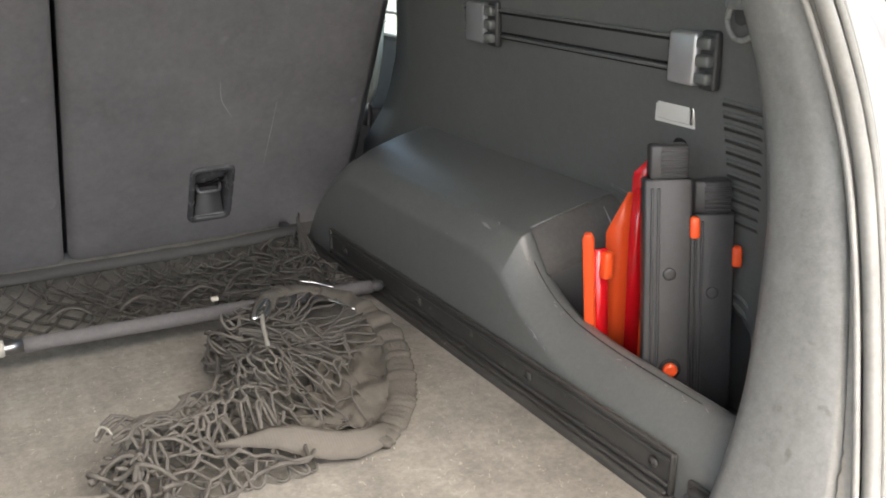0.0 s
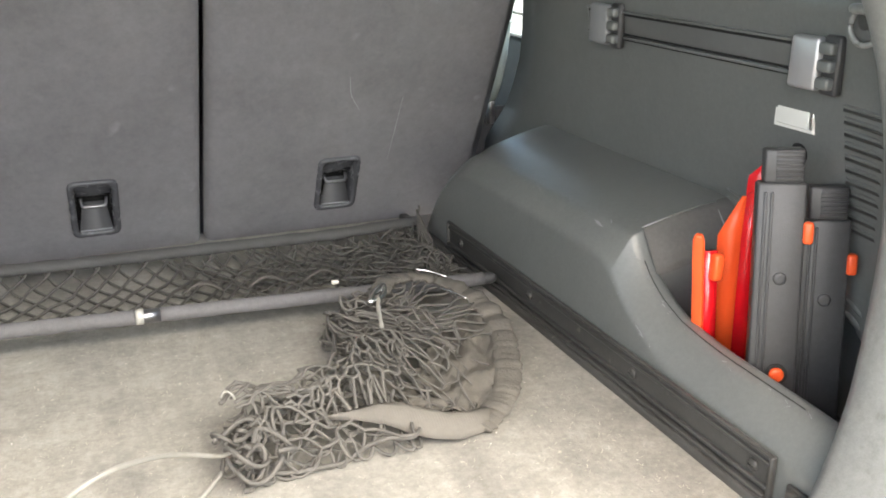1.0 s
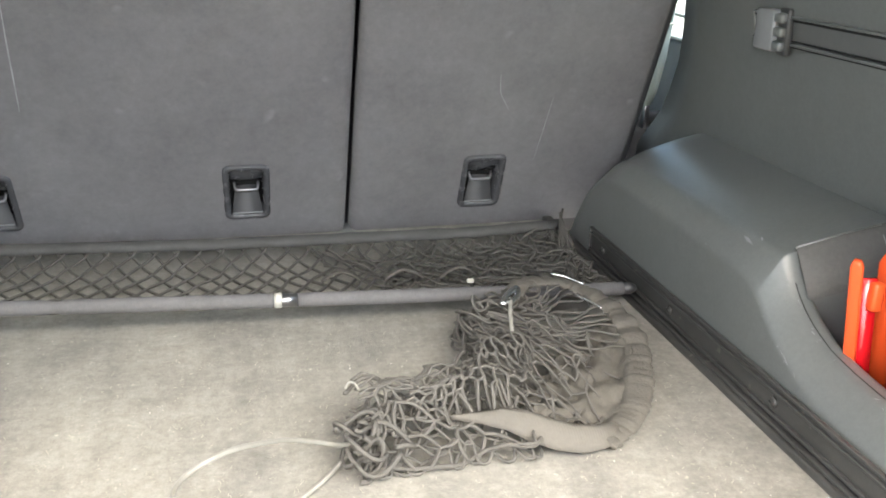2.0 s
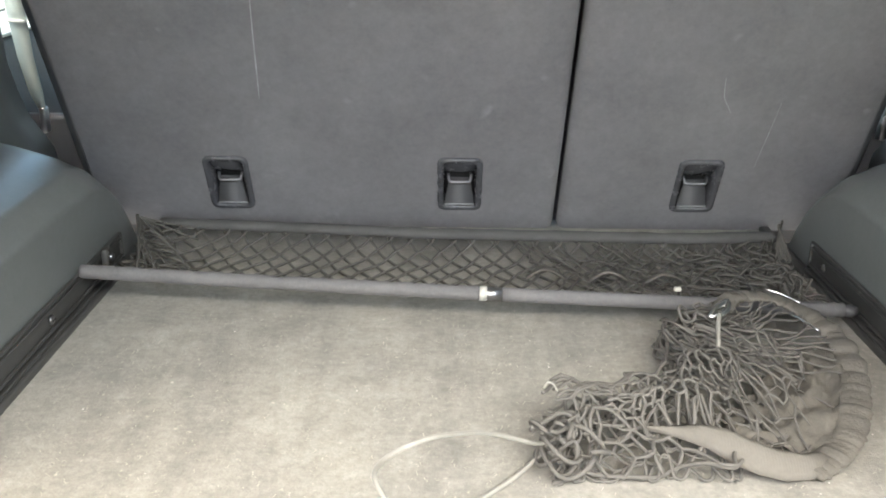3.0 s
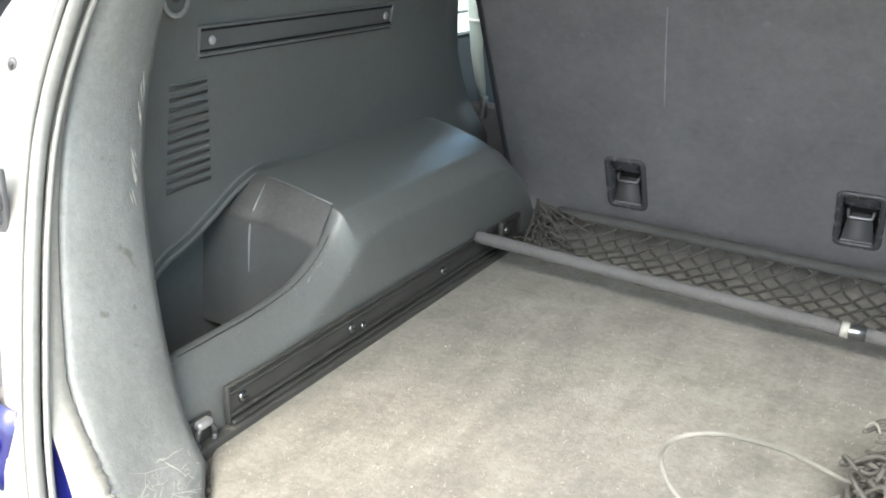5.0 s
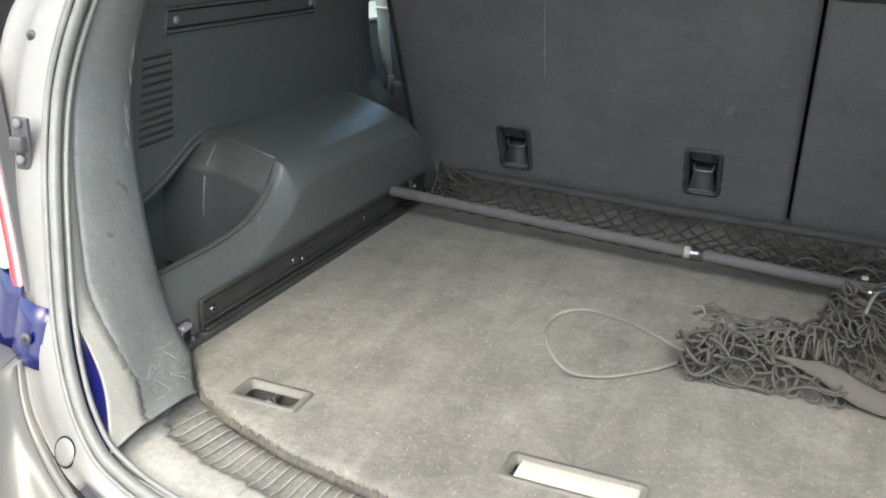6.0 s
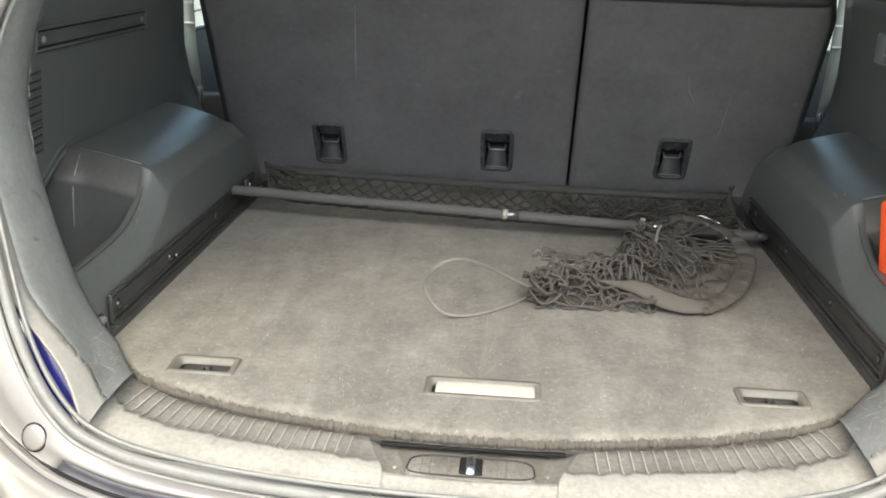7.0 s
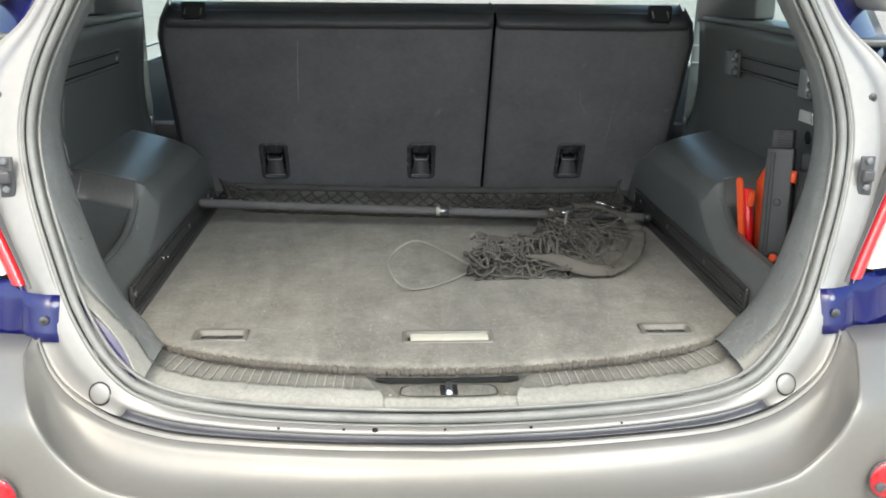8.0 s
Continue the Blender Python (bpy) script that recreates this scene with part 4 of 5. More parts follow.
# ---- fittings of the body ----
def round_fitting(name, at, r, mat, label, parent):
    """A round plug or bolt that faces backwards."""
    return part(name, disc(r, 0.003, at, "y", 24, 0.001), mat, parent, label)


def fittings():
    for s in (-1, 1):
        inner, outer = ring_at(32, 120, 0.012, -0.014, 1), lip_at(32)
        slope, run = outer - inner, ring_at(34, 120, 0.012, -0.014, 1) - ring_at(30, 120, 0.012, -0.014, 1)
        n_out = slope.cross(run).normalized()
        n_out = n_out if n_out.y < 0 else -n_out
        seat = inner.lerp(outer, 0.55) + n_out * 0.0015
        n_out, seat = Vector((s * n_out.x, n_out.y, n_out.z)), Vector((s * seat.x, seat.y, seat.z))
        turn = Matrix.Translation(seat) @ n_out.to_track_quat("Z", "Y").to_matrix().to_4x4()
        bm = disc(0.0150, 0.003, (0, 0, 0.0), "z", 28, 0.001)
        bmesh.ops.transform(bm, matrix=turn, verts=bm.verts)
        c = part("plug", bm, BODY, body_ob, "round flush plug")
        bm = tube([(0.0160 * math.cos(a), 0.0160 * math.sin(a), 0.001) for a in np.linspace(0, 2 * math.pi, 30)], 0.0010, 5)
        bmesh.ops.transform(bm, matrix=turn, verts=bm.verts)
        part("plug_groove", bm, DARK, c)
        for at, r in (((s * 0.621, -0.072, 0.164), 0.0085), ((s * 0.578, -0.1435, 0.081), 0.0068), ((s * 0.655, -0.016, 0.384), 0.007)):
            bolt = round_fitting("bolt", at, r, STEP, "dark bolt with a washer", body_ob)
            part("bolt_head", disc(r * 0.5, 0.0015, (at[0], at[1] - 0.0035, at[2]), "y", 6), RAIL, bolt)
        k = part("hinge_plate", rbox((0.022, 0.006, 0.060), (s * 0.638, -0.062, 0.272), 0.002), STEP, body_ob, "dark striker plate with two bolts")
        for z in (0.255, 0.296):
            part("bolt_head", disc(0.006, 0.005, (s * 0.638, -0.065, z), "y", 6), HOOKGREY, k)
        part("hinge_block", rbox((0.018, 0.012, 0.018), (s * 0.638, -0.068, 0.273), 0.003), STEP, k)
        gap = [(s * 0.6190, rear_y(0.6190, z) - 0.008, z) for z in np.linspace(0.038, 0.116, 6)]
        part("panel_gap", tube(gap, 0.0016, 6), DARK, body_ob, "dark panel gap")
        # blue quarter panel beside the opening, in two pieces above and below the lamp
        rows = [[(s * x, rear_y(x, z) + dy, z if x < 0.615 else 0.077 + (z - 0.077) * 1.35) for x, dy in ((0.555, -0.006), (0.559, -0.018), (0.582, -0.022), (0.609, -0.019), (0.620, -0.006), (0.640, -0.012), (0.72, 0.015), (0.85, 0.13))] for z in (0.050, 0.064, 0.094, 0.114)]
        thick(part("quarter_panel", sheet(rows), BLUE, body_ob, "dark blue painted quarter panel"), 0.003, 0)
        rows = [[(s * (x - 0.45 * (z - 0.44)), rear_y(x, z) + dy, z) for x, dy in ((0.628, 0.012), (0.634, -0.006), (0.66, 0.004), (0.72, 0.04), (0.80, 0.14))] for z in (0.430, 0.436, 0.5, 0.6, 0.7, 0.8)]
        thick(part("quarter_panel", sheet(rows), BLUE, body_ob, "dark blue painted quarter panel"), 0.003, 0)
        rows = [[(s * x, rear_y(x, z) + dy, z) for x, dy in ((0.605, 0.014), (0.63, 0.014), (0.66, 0.02), (0.72, 0.05))] for z in (0.1, 0.2, 0.3, 0.4, 0.46)]
        part("lamp_bed", sheet(rows), BODY, body_ob)
        if s < 0:
            us = np.linspace(0.247, 0.393, 40)
            rows = []
            for d0, d1, dy in ((0.008, 0.0, 0.002), (0.002, -0.006, 0.010), (-0.001, -0.020, 0.015)):
                row = []
                for u in us:
                    x, z, nx, nz = open_at(u)
                    e = d0 + d1 * slack(u)
                    row.append((s * (x + nx * e), rear_y(x, z) + dy, z + nz * e))
                rows.append(row)
            part("inner_panel", sheet(rows), BLUE, body_ob, "dark blue painted body edge")
    for x, r in ((-0.107, 0.0042), (-0.24, 0.0022), (-0.15, 0.0020), (-0.01, 0.0018), (0.11, 0.0024), (0.24, 0.002)):
        part("drain_hole", disc(r, 0.002, (x, -0.2535 + 0.20 * x * x, -0.0445), "z", 12), DARK, body_ob)


fittings()


def tail_lamp(s, name):
    t = base(name, "red and clear tail lamp of a dark blue car", "tail lamp", at=(s * 0.70, -0.08, 0.12), group="tail lamps")
    t_inv = Matrix.Translation((-s * 0.70, 0.08, -0.12))

    def band_of(x0, x1, z0, z1, out):
        rows = []
        for z in np.linspace(z0, z1, 8):
            sh = 0.5 * (z - 0.11) - 0.046
            rows.append([(s * (x + sh), rear_y(x, z) + dy - out - 0.016, z) for x, dy in ((x0, 0.004), (x0 + 0.004, -0.012), ((x0 + x1) / 2, -0.014), (x1 - 0.004, -0.012), (x1, 0.004))])
        bm = sheet(rows)
        bmesh.ops.transform(bm, matrix=t_inv, verts=bm.verts)
        return bm
    part("lens", band_of(0.675, 0.80, 0.135, 0.40, 0.006), CLEARLAMP, t, "pale clear lens")
    part("lens_border", band_of(0.652, 0.676, 0.122, 0.42, 0.004), REDLAMP, t, "red lens border")
    part("housing", band_of(0.642, 0.653, 0.118, 0.43, 0.0), STEP, t)


tail_lamp(-1, "tail_lamp")
tail_lamp(1, "tail_lamp")


def bumper_reflector(s):
    r = base("bumper_reflector", "round red reflector set in the bumper", "reflector", at=(s * 0.614, -0.290, -0.112), group="bumper reflectors")
    part("lens", disc(0.030, 0.006, (0, 0, 0), "y", 28, 0.004), REDLAMP, r)
    part("rim", tube([(0.031 * math.cos(a), -0.002, 0.031 * math.sin(a)) for a in np.linspace(0, 2 * math.pi, 30)], 0.002, 6), STEP, r)


bumper_reflector(-1)
bumper_reflector(1)


def tailgate():
    t = base("tailgate", "raised tailgate of a dark blue car above the opening", "tailgate", at=(0, 0.02, 0.80))
    part("inner_lining", rbox((1.15, 1.0, 0.05), (0, -0.41, 0.285), 0.02, Matrix.Rotation(radians(-35), 4, "X")), PLASTIC, t)
    part("outer_skin", rbox((1.2, 1.03, 0.02), (0, -0.388, 0.318), 0.01, Matrix.Rotation(radians(-35), 4, "X")), BLUE, t)


tailgate()


# ---- belts and what shows beside the seats ----
def seat_belt(s):
    b = base("seat_belt", "pale grey-green rear seat belt hanging beside the seat", "seat belt", at=(s * 0.71, 1.05, 0.14), group="seat belts")
    rows = []
    for y, z, w in ((0.985, 0.62, 0.020), (0.990, 0.45, 0.020), (0.998, 0.36, 0.019), (1.01, 0.28, 0.016), (1.03, 0.22, 0.014), (1.045, 0.185, 0.006)):
        rows.append([(o * 0.9, y - 1.05 + s * 0.25 * o, z - 0.14) for o in (-w, 0, w)])
    thick(part("webbing", sheet(rows), BELT, b), 0.002)
    part("anchor", rbox((0.012, 0.018, 0.044), (0, 0.0, 0.030), 0.003), BARMETAL, b, "grey metal belt anchor")
    for z, h in ((0.20, 0.004), (0.245, 0.004)):
        part("stitching", rbox((0.034, 0.006, h), (0, -0.052, z), 0.001, Matrix.Rotation(s * 0.27, 4, "Z")), PALE, b)


seat_belt(-1)
seat_belt(1)


# ---- fittings on the east trim ----
def track_hook(y, wide, name, face):
    """A clamp that slides in the track, with three gaps in its cheek."""
    x = wall_x(0.4, 0.380)
    h = base(name, "grey and black bag hook clamped in the side track", "bag hook", at=(x - 0.004, y, 0.362), group="bag hooks")
    part("face", rbox((0.014, wide, 0.052), (-0.009, 0.0, 0.018), 0.004), face, h, "silver-grey face")
    for k in range(3):
        part("rib", rbox((0.014, 0.018, 0.012), (-0.010, -wide / 2 - 0.009, 0.001 + k * 0.017), 0.003), PLASTIC, h)
    part("cheek", rbox((0.010, 0.022, 0.058), (-0.004, -wide / 2 - 0.010, 0.018), 0.003), BLACK, h)


track_hook(0.588, 0.044, "bag_hook", HOOKGREY)
track_hook(0.208, 0.038, "bag_hook", SILVER)


def cargo_lamp():
    x = wall_x(0.4, 0.318)
    l = base("cargo_lamp", "unlit rectangular cargo lamp with a frosted lens", "lamp", at=(x, 0.235, 0.318))
    rows = []
    for k, dx in ((0.0, 0.002), (-0.001, -0.004), (-0.004, -0.004), (-0.005, -0.002)):
        rows.append([(dx, sy * (0.029 + k), sz * (0.0135 + k)) for sy, sz in ((1, 1), (-1, 1), (-1, -1), (1, -1))])
    part("bezel", sheet(rows, closed=True), LENS, l, soft_shade=False)
    part("lens", rbox((0.004, 0.046, 0.018), (-0.003, 0.002, 0), 0.001), LENS, l, "frosted white lens")
    part("clip", rbox((0.004, 0.004, 0.018), (-0.003, -0.0255, 0), 0.001), CHROME, l)


cargo_lamp()


def coat_hook(s):
    x = 0.625
    h = base("tie_loop", "grey plastic hook recess high on the pillar trim", "hook", at=(s * x, 0.150 if s < 0 else 0.112, 0.434 if s < 0 else 0.426), group="pillar hooks")
    face = "-x" if s > 0 else "x"
    cup = part("cup", disc(0.017, 0.006, (0, 0, 0), face, 24), SHADED_PLASTIC, h)
    part("cup_rim", tube([(-s * 0.007, 0.017 * math.cos(a), 0.017 * math.sin(a)) for a in np.linspace(0, 2 * math.pi, 28)], 0.0028, 7), PILLAR, cup, "rounded grey rim")
    # Flat dark disc stands in for the shade inside the cup.
    part("hollow", disc(0.0085, 0.001, (-s * 0.0062, 0.002, 0.004), face, 18), RAIL, cup, "dark disc for the shade in the hook's cup")
    part("hook", rbox((0.014, 0.030, 0.009), (-s * 0.010, 0.0, 0.014), 0.004), PILLAR, h)


coat_hook(-1)
coat_hook(1)


def floor_ring(s):
    r = base("tie_ring", "dark tie-down ring at the foot of the side trim", "tie-down ring", at=(s * 0.522, 0.045 if s < 0 else 0.014, 0.012), group="tie-down rings")
    part("plate", rbox((0.006, 0.034, 0.036), (0, 0, 0.006), 0.003), RAIL, r)
    part("ring", tube([(-s * 0.008, 0.013 * math.cos(a), 0.002 + 0.016 * math.sin(a)) for a in np.linspace(0, 2 * math.pi, 20)], 0.003, 6), STEP, r)
    part("boss", rbox((0.012, 0.020, 0.009), (-s * 0.005, 0.0, 0.018), 0.003), SILVER if s < 0 else RAIL, r)


floor_ring(-1)
floor_ring(1)


# ---- the warning triangles in the east pocket ----
def triangle_case(name, at, turn, lean, high, label, clips, pivot=False):
    c = base(name, label, "warning triangle", at=at, group="warning triangles")
    c.rotation_euler = Euler((radians(lean), radians(-2.6), radians(turn)))
    w, d = 0.047, 0.024
    part("case", rbox((w, d, high), (0, 0, high / 2), 0.003), BLACK, c)
    for x in (-w / 2 + 0.008, -w / 2 + 0.014):
        part("case_ridge", rbox((0.003, 0.003, high * 0.94), (x, -d / 2 - 0.0005, high / 2), 0.001), BLACK, c)
    cap = part("cap", rbox((w * 0.80, d * 0.95, 0.034), (0.001, 0.002, high + 0.016), 0.003), BLACK, c, "ribbed black end cap")
    for k in range(7):
        part("cap_rib", rbox((w * 0.55, 0.003, 0.0022), (0.006, -d * 0.475 + 0.001, high + 0.004 + k * 0.0044), 0.0008), BLACK, cap)
    part("screw", disc(0.0065, 0.002, (0.002, -d / 2, high * 0.67), "y", 14), BLACK, c)
    if pivot:
        socket = part("pivot_socket", disc(0.011, 0.0015, (0.004, -d / 2, 0.094), "y", 18), DARK, c)
        part("pivot", disc(0.0075, 0.006, (0.004, -d / 2, 0.094), "y", 14), ORANGE, socket, "orange pivot")
    for x, z in clips:
        part("clip", rbox((0.010, 0.012, 0.022), (x, -d / 2 + 0.002, z), 0.003), ORANGE, c, "bright orange clip")
    return c


triangle_case("folded_warning_triangle", (0.597, 0.139, -0.016), -34, -7, 0.289, "folded warning triangle in a scuffed black case standing in the pocket", ((0.026, 0.240),), True)
triangle_case("folded_warning_triangle", (0.651, 0.133, -0.018), -34, -7, 0.250, "folded warning triangle in a black case standing behind another", ((0.026, 0.205),))


def reflector_arms():
    p = base("reflector_arm", "slim orange reflector arm leaning in the pocket", "reflector arm", at=(0.594, 0.256, -0.015), group="reflector arms")
    o = Vector((0.585, 0.262, -0.015))
    top, bot = Vector((0.550, 0.238, 0.206)) - o, Vector((0.004, 0, 0))
    edge = Vector((0.008, -0.009, 0))
    rows = [[bot + (top - bot) * t - edge * 0.5, bot + (top - bot) * t + edge * 0.5] for t in (0, 0.5, 0.97)]
    rows.append([top - edge * 0.3, top + edge * 0.3])
    bevelled(thick(part("edge_bar", sheet(rows), ORANGE, p, "orange plastic edge"), 0.008), 0.002)
    face = Vector((0.015, -0.003, 0))
    rows = [[bot + (top - bot) * t + edge * 0.45, bot + (top - bot) * t + edge * 0.45 + face] for t in (0, 0.9)]
    thick(part("reflector", sheet(rows), RED, p, "deep red reflector strip"), 0.003)
    part("pivot_peg", rbox((0.012, 0.012, 0.030), top * 0.84 + Vector((0.016, -0.010, -0.004)), 0.003), ORANGE, p)

    q = base("reflector_arm", "wide orange and red reflector arm against a black case", "reflector arm", at=(0.627, 0.216, -0.022), group="reflector arms")
    o = Vector((0.602, 0.205, -0.015))
    P = lambda x, y, z: Vector((x, y, z)) - o
    rows = [[P(0.584, 0.237, 0.0), P(0.597, 0.222, 0.0)], [P(0.571, 0.237, 0.20), P(0.589, 0.220, 0.20)], [P(0.576, 0.233, 0.215), P(0.589, 0.220, 0.215)], [P(0.586, 0.223, 0.246), P(0.589, 0.219, 0.246)]]
    thick(part("edge_bar", sheet(rows), ORANGE, q, "orange plastic edge"), 0.004)
    rows = [[P(0.597, 0.222, 0.0), P(0.606, 0.209, 0.0)], [P(0.589, 0.220, 0.20), P(0.599, 0.2095, 0.20)], [P(0.589, 0.219, 0.250), P(0.598, 0.210, 0.254)]]
    thick(part("reflector", sheet(rows), RED, q, "deep red reflector strip"), 0.004)
    rows = [[P(0.596, 0.228, 0.15), P(0.612, 0.212, 0.15)], [P(0.594, 0.226, 0.262), P(0.609, 0.210, 0.262)], [P(0.594, 0.225, 0.268), P(0.608, 0.209, 0.290)]]
    thick(part("rear_reflector", sheet(rows), RED, q, "deep red reflector strip"), 0.004)
    part("foot", rbox((0.010, 0.014, 0.075), P(0.606, 0.205, 0.065), 0.003), ORANGE, q)


reflector_arms()


# ---- the stretched cargo net and its bars ----
def bar_at(x):
    return Vector((x, table(x, [(-0.517, 0.650), (-0.25, 0.630), (0.034, 0.614), (0.5, 0.602)]), table(x, [(-0.517, 0.056), (0.034, 0.044), (0.5, 0.030)])))


def back_at(x):
    return Vector((x, table(x, [(-0.5, 0.912), (-0.388, 0.909), (-0.05, 0.884), (0.35, 0.879), (0.5, 0.897)]), table(x, [(-0.5, 0.034), (0.5, 0.026)])))


def net_one():
    n = base("cargo_net", "dark cargo net between a tubular bar and a fabric-sleeved bar", "cargo net", at=(0, 0.75, 0.0))
    o = Vector((0, 0.75, 0.0))
    random.seed(4)
    path = [bar_at(x) - o for x in np.linspace(-0.515, 0.016, 110)]
    part("front_bar_sleeve", tube(path, [0.0097 + 0.0012 * noise.noise((p.x * 55, 1, 2)) - (0.0012 if abs(p.x + 0.25) < 0.008 else 0) for p in path], 14), SLEEVE, n, "grey fabric sleeve on the bar")
    part("front_bar", tube([bar_at(x) - o for x in np.linspace(0.046, 0.488, 24)], 0.0095, 14), SLEEVE, n, "grey plastic-coated bar")
    part("bar_tip", tube([bar_at(x) - o for x in (0.486, 0.492, 0.500, 0.507)], [0.006, 0.0085, 0.0085, 0.005], 12), BLACK, n)
    part("clip", tube([bar_at(x) - o for x in (0.0165, 0.017, 0.0255, 0.026)], [0.009, 0.0102, 0.0102, 0.009], 14), RIB, n, "dusty cream plastic clip")
    part("joint", tube([bar_at(x) - o for x in (0.012, 0.048)], 0.0088, 14), BARMETAL, n, "grey metal joint")
    back = [back_at(x) - o for x in np.linspace(-0.485, 0.50, 60)]
    part("rear_bar_sleeve", tube(back, [0.0135 + 0.0022 * noise.noise((p.x * 30, 5, 2)) for p in back], 12, flat=0.62), SLEEVE3, n, "grey fabric sleeve on the rear bar")

    def m(x, t):
        a, b = bar_at(x), back_at(x)
        p = a.lerp(b, t)
        hang = math.sin(math.pi * min(1, max(0, t)))
        p.z = max(0.006, a.z * (1 - t) + b.z * t - 0.034 * hang ** 0.6)
        w = max(0.0, (-0.40 - x) / 0.11)
        if w > 0:
            p += (Vector((-0.515, 0.865, 0.068)) - p) * min(1, w) * (0.25 + 0.6 * t) * 0.45
        w = max(0.0, (x - 0.36) / 0.14)
        p.z += 0.03 * w * hang * (0.6 + noise.noise((x * 30, t * 5, 9)))
        p += Vector((noise.noise((x * 25, t * 4, 1)), noise.noise((x * 25, t * 4, 2)), 0)) * 0.006
        return p - o
    bm = bmesh.new()
    step, span = 0.0330, 0.185
    for k in range(-8, 38):
        for d in (-1, 1):
            x0 = -0.49 + k * step + (0 if d > 0 else span)
            pts = []
            for t in np.linspace(0.0, 1.0, 19):
                wig = 0.0016 * math.sin(t * 2 * math.pi * 4.5)
                x = x0 + d * span * t + wig
                if -0.50 <= x <= 0.495:
                    q = m(x, t)
                    q.z += 0.0012 * d
                    pts.append(q)
            if len(pts) > 2:
                tube(pts, 0.0022, 5, bm, caps=False)
    part("mesh", bm, CORD, n, "dark knotted diamond mesh")
    bm = bmesh.new()
    for k in range(24):
        for d in (-1, 1):
            x0 = 0.06 + k * 0.020 + (0 if d > 0 else span)
            pts = []
            for t in np.linspace(0.05, 0.92, 17):
                x = x0 + d * span * t + 0.004 * math.sin(t * 23 + k)
                if 0.05 <= x <= 0.495:
                    q = m(x, t)
                    q.z += 0.004 + 0.010 * abs(noise.noise((x * 18, t * 5, 4)))
                    q += Vector((noise.noise((x * 30, t * 9, 6)), noise.noise((x * 30, t * 9, 8)), 0)) * 0.014
                    pts.append(q)
            if len(pts) > 3:
                tube(pts, 0.0018, 5, bm, caps=False)
    part("folded_mesh", bm, CORD, n, "folded second layer of the mesh")
    bm = bmesh.new()
    for k in range(46):
        c = Vector((random.uniform(0.33, 0.485), random.uniform(0.62, 0.86), 0))
        a = random.uniform(0, 6.28)
        rx, ry = random.uniform(0.02, 0.05), random.uniform(0.01, 0.03)
        pts = []
        for i in range(12):
            th = i / 11 * random.uniform(3.0, 5.0)
            q = Vector((rx * math.cos(th), ry * math.sin(th), 0))
            q.rotate(Euler((0, 0, a)))
            q += c
            pts.append(Vector((min(q.x, 0.502), q.y, 0.008 + 0.030 * abs(noise.noise((q.x * 14 + k, q.y * 14, 0.3 * k))) + 0.012 * random.random() * 0.5)) - o)
        tube(spline(pts[::2], 14), 0.0018, 5, bm, caps=False)
    part("slack_mesh", bm, CORD, n, "slack tangled end of the mesh")
    for k in range(7):
        pts = spline([Vector((0.47 + 0.004 * k, 0.80 + 0.012 * random.random(), 0.02)), Vector((0.488, 0.86, 0.036 + 0.003 * k)), Vector((0.504, 0.895, 0.046)), Vector((0.508, 0.905, 0.050))], 10)
        part("drawn_strand", tube([p - o for p in pts], 0.0018, 5), CORD, n)
    # strands drawn up into the west corner, tied across by shorter ones
    tip = Vector((-0.508, 0.868, 0.066))
    fan = []
    for k in range(11):
        t = 0.04 + 0.092 * k
        end = m(-0.445 + 0.075 * noise.noise((k * 3.1, 2, 0)) + 0.03 * t, t) + o
        mid = tip.lerp(end, 0.5) + Vector((0.008 * random.gauss(0, 1), 0.008 * random.gauss(0, 1), -0.004 + 0.010 * random.random()))
        fan.append(spline([tip + Vector((0.004 * random.random(), -0.010 * random.random(), -0.006 * random.random())), mid, end], 13))
        part("drawn_strand", tube([p - o for p in fan[-1]], 0.0019, 5), CORD, n)
    for k in range(10):
        for i in (4, 7, 10):
            a, c = fan[k][i + (k % 2)], fan[k + 1][i + (k % 2)]
            part("cross_strand", tube([a - o, a.lerp(c, 0.5) - o + Vector((0.003, 0, 0.002)), c - o], 0.0017, 5), CORD, n)
    for x, y in ((0.115, 0.735), (0.205, 0.728), (0.285, 0.722)):
        rows = []
        for t in np.linspace(0, 1, 9):
            px, pz = x - 0.028 + 0.056 * t, 0.018 + 0.014 * math.sin(math.pi * t)
            rows.append([Vector((px, y - 0.006, pz)) - o, Vector((px, y + 0.006, pz)) - o])
        thick(part("pull_loop", sheet(rows), WEBBING, n, "small grey webbing loop"), 0.0015)
    part("button", rbox((0.010, 0.007, 0.006), Vector((0.285, 0.655, 0.036)) - o, 0.002), WHITE, n, "pale plastic button")
    br = base("net_bracket", "small dark bracket where the net is hooked", "bracket", at=(-0.512, 0.735, 0.03))
    part("plate", rbox((0.010, 0.020, 0.036), (0, 0, 0.01), 0.003), RAIL, br)
    part("stud", disc(0.006, 0.006, (0.004, 0, 0.014), "x", 12), BARMETAL, br)


net_one()


# ---- the bunched net with its strap and elastic loop ----
TOP = [(0.072, 0.325, 0.066), (0.12, 0.355, 0.055), (0.17, 0.388, 0.042), (0.215, 0.43, 0.040), (0.232, 0.50, 0.034), (0.25, 0.54, 0.040), (0.29, 0.545, 0.060), (0.35, 0.556, 0.066)]
LOW = [(0.075, 0.252, 0.004), (0.12, 0.260, 0.004), (0.19, 0.266, 0.006), (0.25, 0.262, 0.018), (0.31, 0.290, 0.012), (0.36, 0.335, 0.014), (0.395, 0.400, 0.020), (0.402, 0.49, 0.036)]


